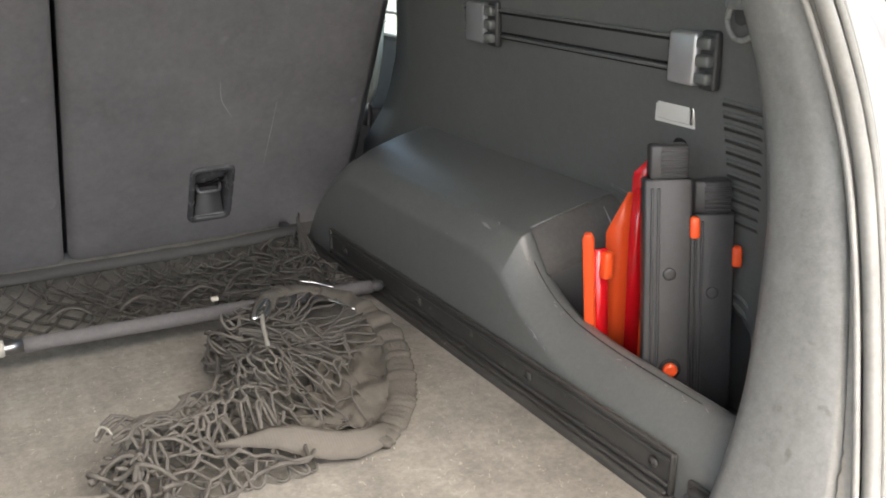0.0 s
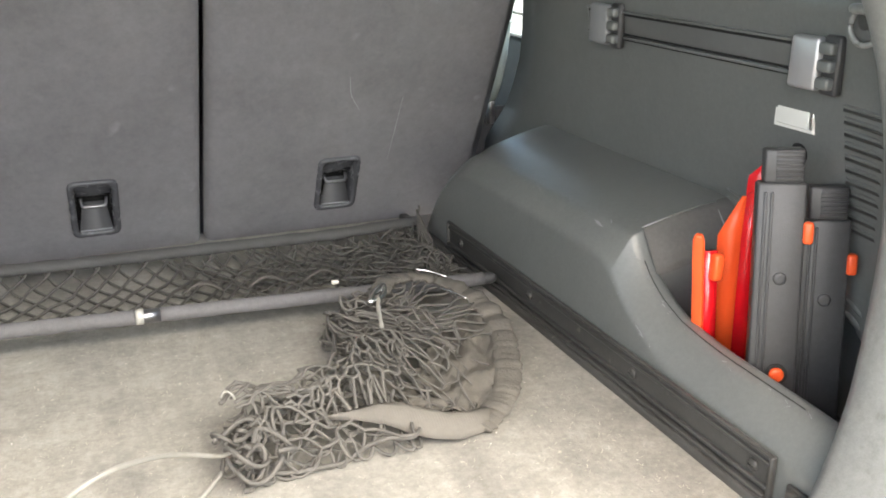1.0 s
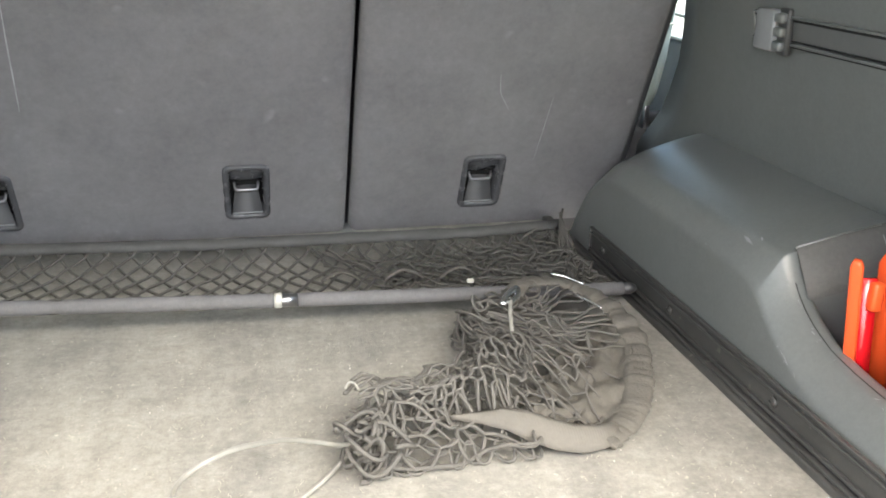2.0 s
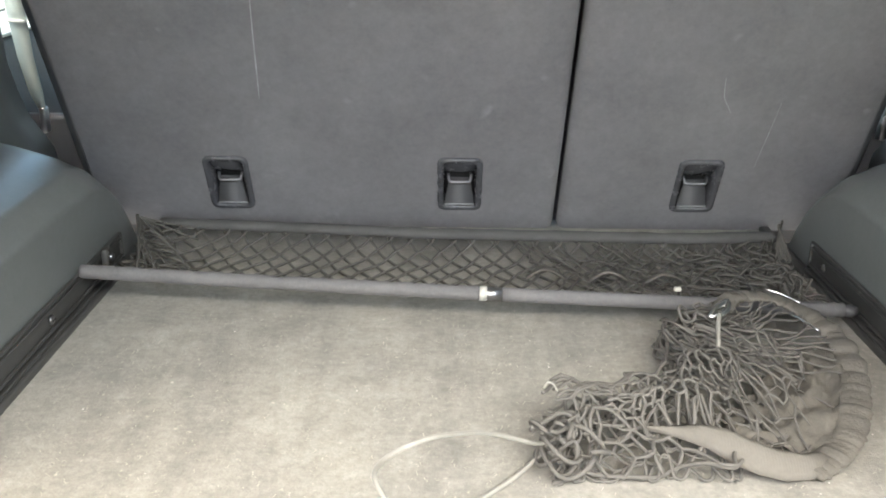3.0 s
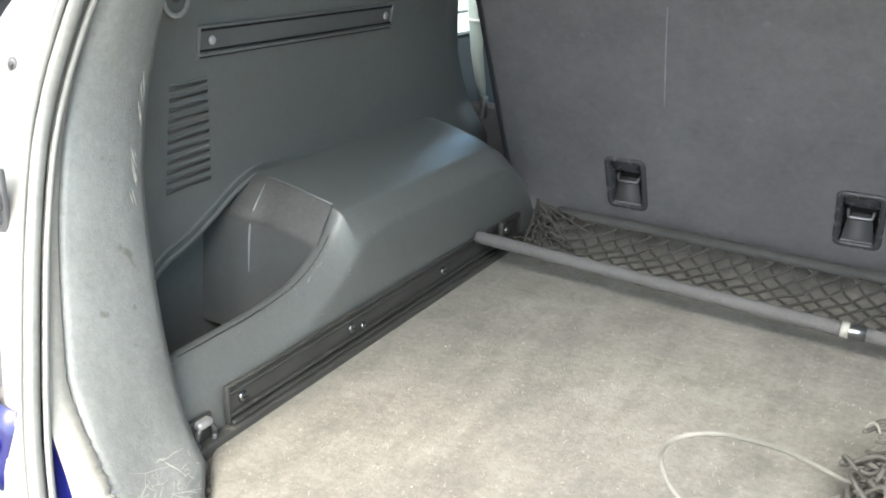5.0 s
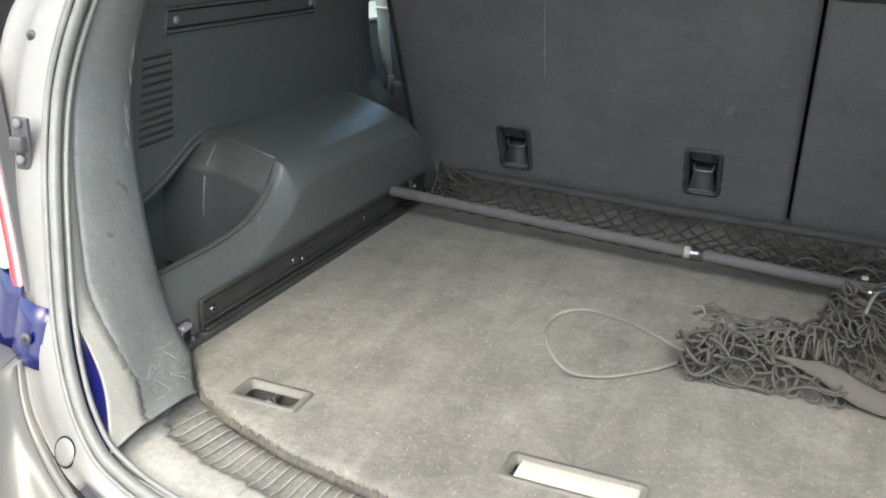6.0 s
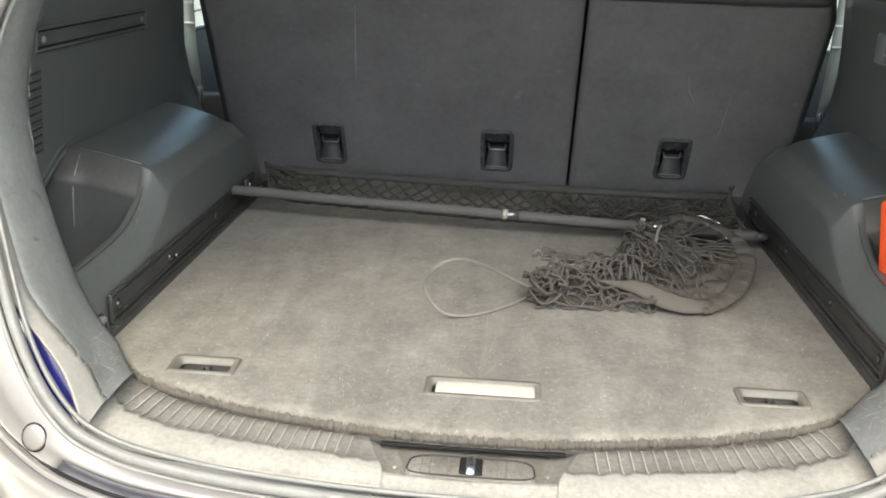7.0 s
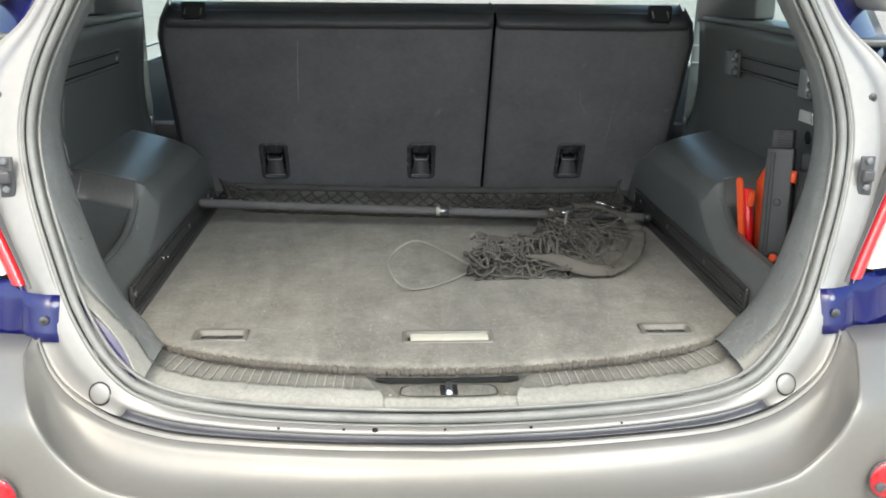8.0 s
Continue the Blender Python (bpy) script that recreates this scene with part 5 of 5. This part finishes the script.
def net_two():
    n = base("bunched_cargo_net", "loose dark elastic cargo net bunched up on the carpet", "cargo net", at=(0.25, 0.42, 0.0))
    o = Vector((0.25, 0.42, 0.0))
    random.seed(9)
    N = 61
    top = spline(TOP, N)
    low = spline(LOW, N)

    def m(u, v, layer):
        i = min(N - 1, max(0, u * (N - 1)))
        k = int(i)
        f = i - k
        a = top[k].lerp(top[min(k + 1, N - 1)], f)
        b = low[k].lerp(low[min(k + 1, N - 1)], f)
        w = v + 0.10 * noise.noise((u * 7, v * 5, layer * 3.1))
        p = b.lerp(a, w)
        p += Vector((noise.noise((u * 11, v * 7, 5 + layer)), noise.noise((u * 11, v * 7, 15 + layer)), 0)) * 0.008
        bulge = math.sin(math.pi * min(1, max(0, v)))
        tall = table(u, [(0, 0.020), (0.15, 0.022), (0.4, 0.026), (0.6, 0.030), (0.75, 0.022), (0.9, 0.004), (1, 0.0)])
        p.z = (p.z + tall * bulge + 0.016 * noise.noise((u * 9, v * 6, layer * 7.7 + 2))) * (1.0 if layer == 0 else 0.5)
        if 0.17 < p.x < 0.36 and p.y < 0.322:
            p.z = min(p.z, max(0.005, 0.023 - 0.11 * max(0.0, p.x - 0.22)))
        p.z = max(0.003, p.z)
        return p - o
    # a crumpled layer on the carpet, its darker cord standing for the gaps' shade, and open hexagons of doubled cord
    # over it
    bm = bmesh.new()
    for j in range(12):
        pts = []
        for i in range(57):
            up = ((i // 2) + j) % 2
            u = i / 56
            if u > 0.80:
                break
            pts.append(m(u, (j + 0.5 + (0.46 if up else -0.46)) / 12, 1))
        tube(spline(pts, len(pts) * 2), 0.0021, 5, bm, caps=False, flat=0.75)
    part("under_mesh", bm, CORD, n, "crumpled lower layer of the mesh, in darker cord for shade")
    bm = bmesh.new()

    def cells(u0, u1, v0, v1, nu, nv, seed, r=0.0021, jit=1.0, up=0.003):
        """Rows of drawn-out hexagonal cells over one stretch of the net."""
        for j in range(nv):
            pts = []
            for k in range(nu):
                for q in range(4):
                    c = k * 2 + q // 2
                    row = j + (1 if (c + j) % 2 else 0)
                    u = (k + (0.02, 0.33, 0.52, 0.83)[q]) / nu + jit * 0.16 / nu * noise.noise((c * 1.7, row * 2.3, seed))
                    v = row / nv + jit * 0.40 / nv * noise.noise((c * 1.9, row * 1.7, seed + 5))
                    w = m(min(0.95, u0 + (u1 - u0) * u), v0 + (v1 - v0) * v, 0)
                    w.z = max(0.004, w.z + 0.006 * noise.noise((c * 2.1, row * 3.1, seed + 9)) + up)
                    pts.append(w)
            line = []
            for c, d in zip(pts, pts[1:]):
                for t in (0.0, 0.34, 0.67):
                    sag = math.sin(math.pi * t)
                    line.append(c.lerp(d, t) + Vector((noise.noise(c * 60), noise.noise(d * 60), 0.4 * noise.noise(c * 90))) * 0.0035 * sag)
            tube(line, [r * (1 + 0.22 * noise.noise((i * 0.9, j, seed))) for i in range(len(line))], 6, bm, caps=False, flat=0.85)
    cells(0.04, 0.50, 0.0, 0.42, 4, 4, 3)
    cells(0.18, 0.66, 0.34, 0.86, 8, 9, 14, 0.0019, 0.9)
    cells(0.03, 0.38, 0.66, 1.0, 3, 8, 25, 0.0018, 0.8)
    cells(0.60, 0.94, 0.18, 1.0, 5, 8, 36, 0.0016, 1.2)
    cells(0.06, 0.34, 0.30, 0.74, 4, 5, 47, 0.0019, 1.4, 0.001)
    cells(0.50, 0.90, 0.0, 0.46, 4, 5, 58, 0.0012, 1.4, 0.004)
    for j in range(9):
        line = []
        for k in range(12):
            for q in range(4):
                c = k * 2 + q // 2
                row = j + (1 if (c + j) % 2 else 0)
                u = (k + (0.1, 0.40, 0.60, 0.92)[q]) / 13 + 0.02 * noise.noise((c * 1.3, row * 2.9, 31))
                if u > 0.62:
                    break
                w = m(u, row / 9 + 0.07 * noise.noise((c * 2.3, row * 1.1, 37)), 1)
                w.z = max(0.004, w.z * 1.3 + 0.006 * noise.noise((c, row * 2, 40)))
                line.append(w)
        tube(spline(line, len(line) * 3), 0.0019, 5, bm, caps=False, flat=0.85)
    part("mesh", bm, CORD2, n, "dusty elastic hexagonal mesh")
    for v in (0.02, 0.97):
        part("border_cord", tube(spline([m(u, v, 0) for u in np.linspace(0.0, 0.86, 60)], 120), 0.0024, 6), CORD2, n, "thicker cord along the mesh's border")
    # twisted end and gathered lump
    for k in range(15):
        cx, cy, a0 = random.gauss(0.088, 0.010), random.uniform(0.258, 0.33), random.uniform(0, 6.28)
        rr, q, up = random.uniform(0.014, 0.028), random.uniform(0.6, 1.3), random.uniform(0.008, 0.055)
        pts = [Vector((cx + rr * math.cos(a0 + t), cy + rr * q * math.sin(a0 + t), max(0.004, up + 0.008 * math.sin(2 * t + k)))) for t in np.linspace(0, random.uniform(2.5, 5.5), 18)]
        part("twisted_strand", tube([p - o for p in pts], 0.0025, 5), CORD2, n)
    # the rolled-up corner: nested turns that open towards the sleeve
    for k in range(13):
        rr = 0.010 + 0.0026 * k
        lift = 0.012 + 0.046 * (1 - k / 13) ** 0.7 + 0.006 * random.gauss(0, 1)
        turn = [Vector((0.264 + 1.0 * rr * math.cos(t), 0.506 + 0.95 * rr * math.sin(t), max(0.005, lift + 0.006 * math.sin(2.2 * t + k)))) for t in np.linspace(1.3, 5.2, 9)]
        head = Vector((0.318 + 0.02 * random.random(), 0.530 - 0.0022 * k, 0.058 - 0.0012 * k))
        tail = Vector((0.312 + 0.03 * random.random(), 0.470 - 0.0030 * k, 0.048 - 0.0014 * k))
        part("gathered_strand", tube([p - o for p in spline([head, *turn, tail], 34)], 0.0021, 5, flat=0.85), CORD2, n)
    # elastic sleeve round the outer side
    arc = spline([(0.300, 0.508, 0.072), (0.320, 0.540, 0.073), (0.348, 0.553, 0.071), (0.390, 0.548, 0.064), (0.422, 0.512, 0.054), (0.432, 0.462, 0.043), (0.425, 0.412, 0.033), (0.404, 0.358, 0.025), (0.380, 0.313, 0.018), (0.350, 0.283, 0.012), (0.326, 0.268, 0.008)], 160)
    arc = [p + Vector((0, 0, 0.0030 * noise.noise((i * 0.55, 7, 1)) + 0.003 * noise.noise((i * 0.2, 2, 1)))) for i, p in enumerate(arc)]
    wrinkle = [0.0130 + 0.0030 * noise.noise((i * 0.62, 1, 3)) + 0.0034 * noise.noise((i * 0.19, 4, 3)) + (0.003 * min(1, (i - 45) / 35) if 45 < i else 0) for i in range(160)]
    part("elastic_sleeve", tube([p - o for p in arc], wrinkle, 14, flat=0.34), SLEEVE2, n, "wrinkled dusty fabric sleeve")
    for k in range(15):
        i = 30 + int(k * 4.6)
        end = arc[i] + (Vector((0.33, 0.44, 0.03)) - arc[i]).normalized() * 0.010 + Vector((0, 0, 0.003))
        hub = Vector((0.312 + 0.012 * random.gauss(0, 1), 0.505 - 0.0045 * k, 0.058 - 0.0010 * k))
        pts = [hub.lerp(end, t) + Vector((0.0045 * math.sin(9 * t + k), 0.0055 * math.cos(11 * t + 2 * k), 0.004 * math.sin(5 * t + k))) * min(1, 6 * t * (1 - t)) for t in np.linspace(0, 1, 12)]
        part("fanned_strand", tube([p - o for p in spline(pts, 26)], [0.0019 - 0.0006 * (q / 25) for q in range(26)], 5), CORD2, n)
    rows = []
    for q in np.linspace(0, 1, 44):
        out_ = arc[72 + int(q * 70)]
        in_ = Vector((0.345, 0.455, 0.020)).lerp(Vector((0.250, 0.320, 0.020)), q)
        rows.append([in_.lerp(out_, t) + Vector((0, 0, -0.003 + 0.010 * noise.noise((q * 7, t * 6, 2)) + 0.007 * abs(noise.noise((q * 15, t * 11, 9))))) - o for t in np.linspace(0, 0.94, 34)])
    thick(part("gauze", sheet(rows), GAUZE, n, "crumpled dusty gauze inside the net"), 0.0012)
    rows = []
    for (x0, y0, z0), (x1, y1, z1) in (((0.174, 0.307, 0.032), (0.175, 0.304, 0.031)), ((0.196, 0.306, 0.036), (0.203, 0.296, 0.028)), ((0.226, 0.303, 0.040), (0.229, 0.284, 0.024)), ((0.250, 0.299, 0.038), (0.252, 0.271, 0.015)), ((0.271, 0.290, 0.032), (0.275, 0.260, 0.010)), ((0.296, 0.281, 0.026), (0.300, 0.253, 0.008)), ((0.322, 0.280, 0.022), (0.326, 0.257, 0.008)), ((0.342, 0.286, 0.020), (0.349, 0.272, 0.010))):
        a, b = Vector((x0, y0, z0)), Vector((x1, y1, z1))
        rows.append([a.lerp(b, t) + Vector((0, 0, 0.004 * math.sin(math.pi * t))) - o for t in np.linspace(0, 1, 6)])
    thick(part("flat_strap", sheet(rows), WEBBING, n, "flat ribbed grey webbing strap"), 0.002)
    part("snap_hook", tube([Vector(q) - o for q in spline([(0.280, 0.484, 0.072), (0.290, 0.500, 0.077), (0.306, 0.514, 0.080), (0.303, 0.500, 0.075), (0.288, 0.486, 0.072)], 18)], 0.0044, 7), CHROME, n, "bright metal snap hook")
    for pts in (((0.366, 0.555, 0.079), (0.384, 0.550, 0.075), (0.402, 0.532, 0.071)), ((0.380, 0.510, 0.068), (0.393, 0.490, 0.066), (0.402, 0.470, 0.064))):
        part("reflective_edge", tube([Vector(q) - o for q in spline(pts, 8)], 0.0016, 5), CHROME, n, "bright reflective edging")
    part("short_cord", tube([Vector(q) - o for q in spline([(0.294, 0.495, 0.075), (0.284, 0.465, 0.072), (0.276, 0.430, 0.062)], 10)], 0.0025, 6), SHOCK, n, "short pale cord")
    part("end_hook", tube([Vector(q) - o for q in spline([(0.070, 0.318, 0.070), (0.074, 0.323, 0.074), (0.080, 0.322, 0.073), (0.084, 0.316, 0.068)], 10)], 0.0014, 6), SURROUND, n, "small bright metal hook")
    loop = spline([(0.112, 0.305, 0.022), (0.090, 0.312, 0.014), (0.063, 0.290, 0.024), (0.036, 0.268, 0.044), (0.010, 0.242, 0.065), (-0.012, 0.207, 0.086), (-0.036, 0.174, 0.103), (-0.058, 0.160, 0.103), (-0.078, 0.168, 0.085), (-0.089, 0.187, 0.058), (-0.085, 0.188, 0.040), (-0.074, 0.188, 0.023), (-0.055, 0.190, 0.010), (-0.028, 0.203, 0.004), (0.0, 0.222, 0.003), (0.038, 0.259, 0.004), (0.064, 0.292, 0.006), (0.090, 0.318, 0.012)], 110)
    part("elastic_loop", tube([p - o for p in loop], 0.0024, 7), SHOCK, n, "loop of pale grey elastic cord")


net_two()


# ---- marks on the felt ----
def felt_marks():
    for pts, w in ((((-0.298, 0.405), (-0.303, 0.34), (-0.306, 0.29), (-0.309, 0.245)), 0.0011), (((0.379, 0.285), (0.384, 0.255), (0.394, 0.238), (0.402, 0.225)), 0.0006), (((0.472, 0.245), (0.468, 0.19), (0.463, 0.13)), 0.0005)):
        path = spline([on_seat(x, v / 0.8944, 0.0014) for x, v in pts], 16)
        rows = [[p - Vector((w * (0.5 + 0.5 * math.sin(math.pi * i / 15)), 0, 0)), p + Vector((w * (0.5 + 0.5 * math.sin(math.pi * i / 15)), 0, 0))] for i, p in enumerate(path)]
        tagged(part("scratch_mark", sheet(rows), SCUFF), "pale scuff line on the felt seat back", "scuff mark", group="scuff marks")


felt_marks()


def lint():
    """Pale fibres and crumbs strewn over the carpet."""
    random.seed(21)
    bm = bmesh.new()
    for k in range(2400):
        x, y = random.uniform(-0.49, 0.49), -0.12 + 0.75 * random.random() ** 1.6
        if y < floor_front(x) + 0.02 or any(a - 0.01 < x < b + 0.01 and c - 0.01 < y < d + 0.01 for a, b, c, d in ((-0.404, -0.31, -0.036, 0.02), (0.322, 0.417, -0.028, 0.026), (-0.07, 0.083, -0.05, 0.004))):
            continue
        a, bend, ln, w = random.uniform(0, 6.28), random.gauss(0, 0.9), random.uniform(0.002, 0.007), random.uniform(0.00012, 0.0003)
        px, py, left, right = x, y, [], []
        for i in range(5):
            h = 0.0022 + 0.0012 * math.sin(i * 1.3 + k)
            left.append(bm.verts.new((px - math.sin(a) * w, py + math.cos(a) * w, h)))
            right.append(bm.verts.new((px + math.sin(a) * w, py - math.cos(a) * w, h)))
            px, py, a = px + math.cos(a) * ln / 4, py + math.sin(a) * ln / 4, a + bend / 4
        for i in range(4):
            bm.faces.new((left[i], left[i + 1], right[i + 1], right[i]))
    tagged(part("carpet_lint", bm, LINT), "pale fibres and lint strewn over the carpet", "lint", kind="stuff")
    bm = bmesh.new()
    for k in range(36):
        x, y, r = random.uniform(-0.46, 0.46), random.uniform(-0.05, 0.6), random.uniform(0.0004, 0.0010)
        bmesh.ops.create_icosphere(bm, subdivisions=1, radius=r, matrix=Matrix.Translation((x, y, 0.0018)))
    tagged(part("crumbs", bm, CRUMB), "tiny pale crumbs on the carpet", "crumbs", kind="stuff")


LINT = material("pale_lint", (0.42, 0.385, 0.32), 0.9, vary=0.3, scale=30)
CRUMB = material("pale_crumbs", (0.55, 0.52, 0.46), 0.8, vary=0.2)
lint()


def trim_scuffs():
    """Pale scratches on the foot of the pillar trim and on the pocket rims."""
    random.seed(33)
    for s in (-1, 1):
        bm = bmesh.new()
        spots = [(random.uniform(0.252, 0.300), random.uniform(0.036, 0.072)) for k in range(7)]
        for k in range(64 if s < 0 else 34):
            u, q = random.choice(spots)
            u, q = max(0.247, u + random.gauss(0, 0.012)), min(0.084, max(0.030, q + random.gauss(0, 0.010)))
            du, dq = random.gauss(0, 0.008), random.gauss(0, 0.008)
            if random.random() < 0.7:
                du, dq = du * 0.35, dq * 0.35
            pts = [Vector(trim_at(u + du * t + 0.0012 * math.sin(3 * t + k), min(0.088, q + dq * t), s)) for t in (-1, -0.3, 0.4, 1)]
            up = Vector((-s * 0.8, -0.1, 0.5))
            w = random.uniform(0.0002, 0.0005)
            left, right = [], []
            for i, p in enumerate(pts):
                d = pts[min(i + 1, 3)] - pts[max(i - 1, 0)]
                c = d.cross(up).normalized() * w * (0.25 if i in (0, 3) else 1.0)
                left.append(bm.verts.new(p + up * 0.0042 + c))
                right.append(bm.verts.new(p + up * 0.0042 - c))
            for i in range(3):
                bm.faces.new((left[i], left[i + 1], right[i + 1], right[i]))
        if s < 0:
            for k in range(16):
                u = random.uniform(0.50, 0.60)
                i, t = int(u * 119), random.uniform(0.74, 0.80)
                deep = table(u, [(0.43, 0.136), (0.5, 0.120), (0.57, 0.113), (0.605, 0.108)])
                (x, z), a, b = _open[i], _open[i - 1], _open[i + 1]
                along = Vector((s * (b[0] - a[0]), 0, b[1] - a[1])).normalized()
                out = Vector((s * (b[1] - a[1]), 0, -(b[0] - a[0]))).normalized()
                p = Vector((s * x, rear_y(x, z) + deep * t, z)) + out * (-0.0118)
                ln, w = random.uniform(0.004, 0.012), random.uniform(0.0004, 0.0011)
                bm.faces.new([bm.verts.new(v) for v in (p - along * ln, p - Vector((0, w, 0)), p + along * ln, p + Vector((0, w, 0)))])
        tagged(part("trim_scratches", bm, PALESCUFF), "pale scratches on the foot of the pillar trim", "scratches", kind="stuff")


PALESCUFF = material("pale_scratches", (0.40, 0.39, 0.36), 0.8, vary=0.3, scale=60)
trim_scuffs()


def carpet_fringe():
    """Short fibres hanging over the frayed front edge of the carpet, dark ones and dusty ones."""
    random.seed(41)
    for count, mat, label, long, thin in ((3600, CARPET_EDGE, "frayed brown fibres along the carpet's front edge", 0.006, 0.0004), (300, SURROUND, "dusty pale fibres along the carpet's front edge", 0.008, 0.00028)):
        bm = bmesh.new()
        for k in range(count):
            x = random.uniform(-0.505, 0.505)
            if mat is SURROUND:
                x = min(0.5, max(-0.5, round(x * 26 + random.gauss(0, 0.18)) / 26 + random.gauss(0, 0.006)))
            a = Vector((x, floor_front(x) + random.uniform(-0.0035, 0.002), random.uniform(-0.016, -0.003)))
            d = Vector((random.gauss(0, 0.45), -0.35, -1.0 + random.gauss(0, 0.3))).normalized() * random.uniform(0.3, 1.0) * long
            c, b = a + d * 0.55 + Vector((0, -0.001, 0.0005)), a + d
            w = random.uniform(0.4, 1.0) * thin
            v = [bm.verts.new(p) for p in (a - Vector((w, 0, 0)), a + Vector((w, 0, 0)), c + Vector((w, 0, 0)), c - Vector((w, 0, 0)), b)]
            bm.faces.new((v[0], v[1], v[2], v[3]))
            bm.faces.new((v[3], v[2], v[4]))
        tagged(part("carpet_fringe", bm, mat), label, "carpet fringe", kind="stuff")


def moulding_scuffs():
    """Small pale scuffs along the shoulders of both side mouldings."""
    random.seed(52)
    for s in (-1, 1):
        bm = bmesh.new()
        for k in range(64):
            y = random.choice((random.uniform(0.02, 0.34), random.uniform(0.24, 0.34), random.uniform(0.34, 0.72)))
            sec = shoulder(y)
            j = random.choice((2, 3, 5, 6, 6))
            (x0, z0), (x1, z1) = sec[j], sec[j + 1]
            t = min(1.0, max(0.0, random.gauss(0.5, 0.25))) if j != 3 else random.random() * 0.3
            p = Vector((s * (x0 + (x1 - x0) * t - 0.0012), y, z0 + (z1 - z0) * t + 0.0012))
            d = Vector((0, 1, random.gauss(0, 0.9))).normalized()
            up = Vector((s * (x1 - x0), 0, z1 - z0)).normalized()
            ln, w = random.choice((random.uniform(0.0006, 0.002), random.uniform(0.001, 0.004), random.uniform(0.004, 0.009))), random.uniform(0.00015, 0.0006)
            ring_ = [p + d * ln * math.cos(a) * random.uniform(0.5, 1) + up * w * math.sin(a) * random.uniform(0.4, 1.4) for a in np.linspace(0, 2 * math.pi, 7)[:-1]]
            bm.faces.new([bm.verts.new(v) for v in ring_])
        for y, z, ln, w in (((0.405, 0.166, 0.012, 0.0016),) if s > 0 else ((0.62, 0.158, 0.012, 0.002), (0.50, 0.150, 0.010, 0.002))):
            p, d = Vector((s * 0.546, y, z)), Vector((0, 0.95, 0.2))
            bm.faces.new([bm.verts.new(v) for v in (p - d * ln, p + Vector((s * w, 0, w)), p + d * ln * 0.8, p - Vector((s * w, 0, w)))])
        tagged(part("moulding_scuffs", bm, SCUFF), "small pale scuffs on the side moulding", "scuffs", kind="stuff")


carpet_fringe()
moulding_scuffs()
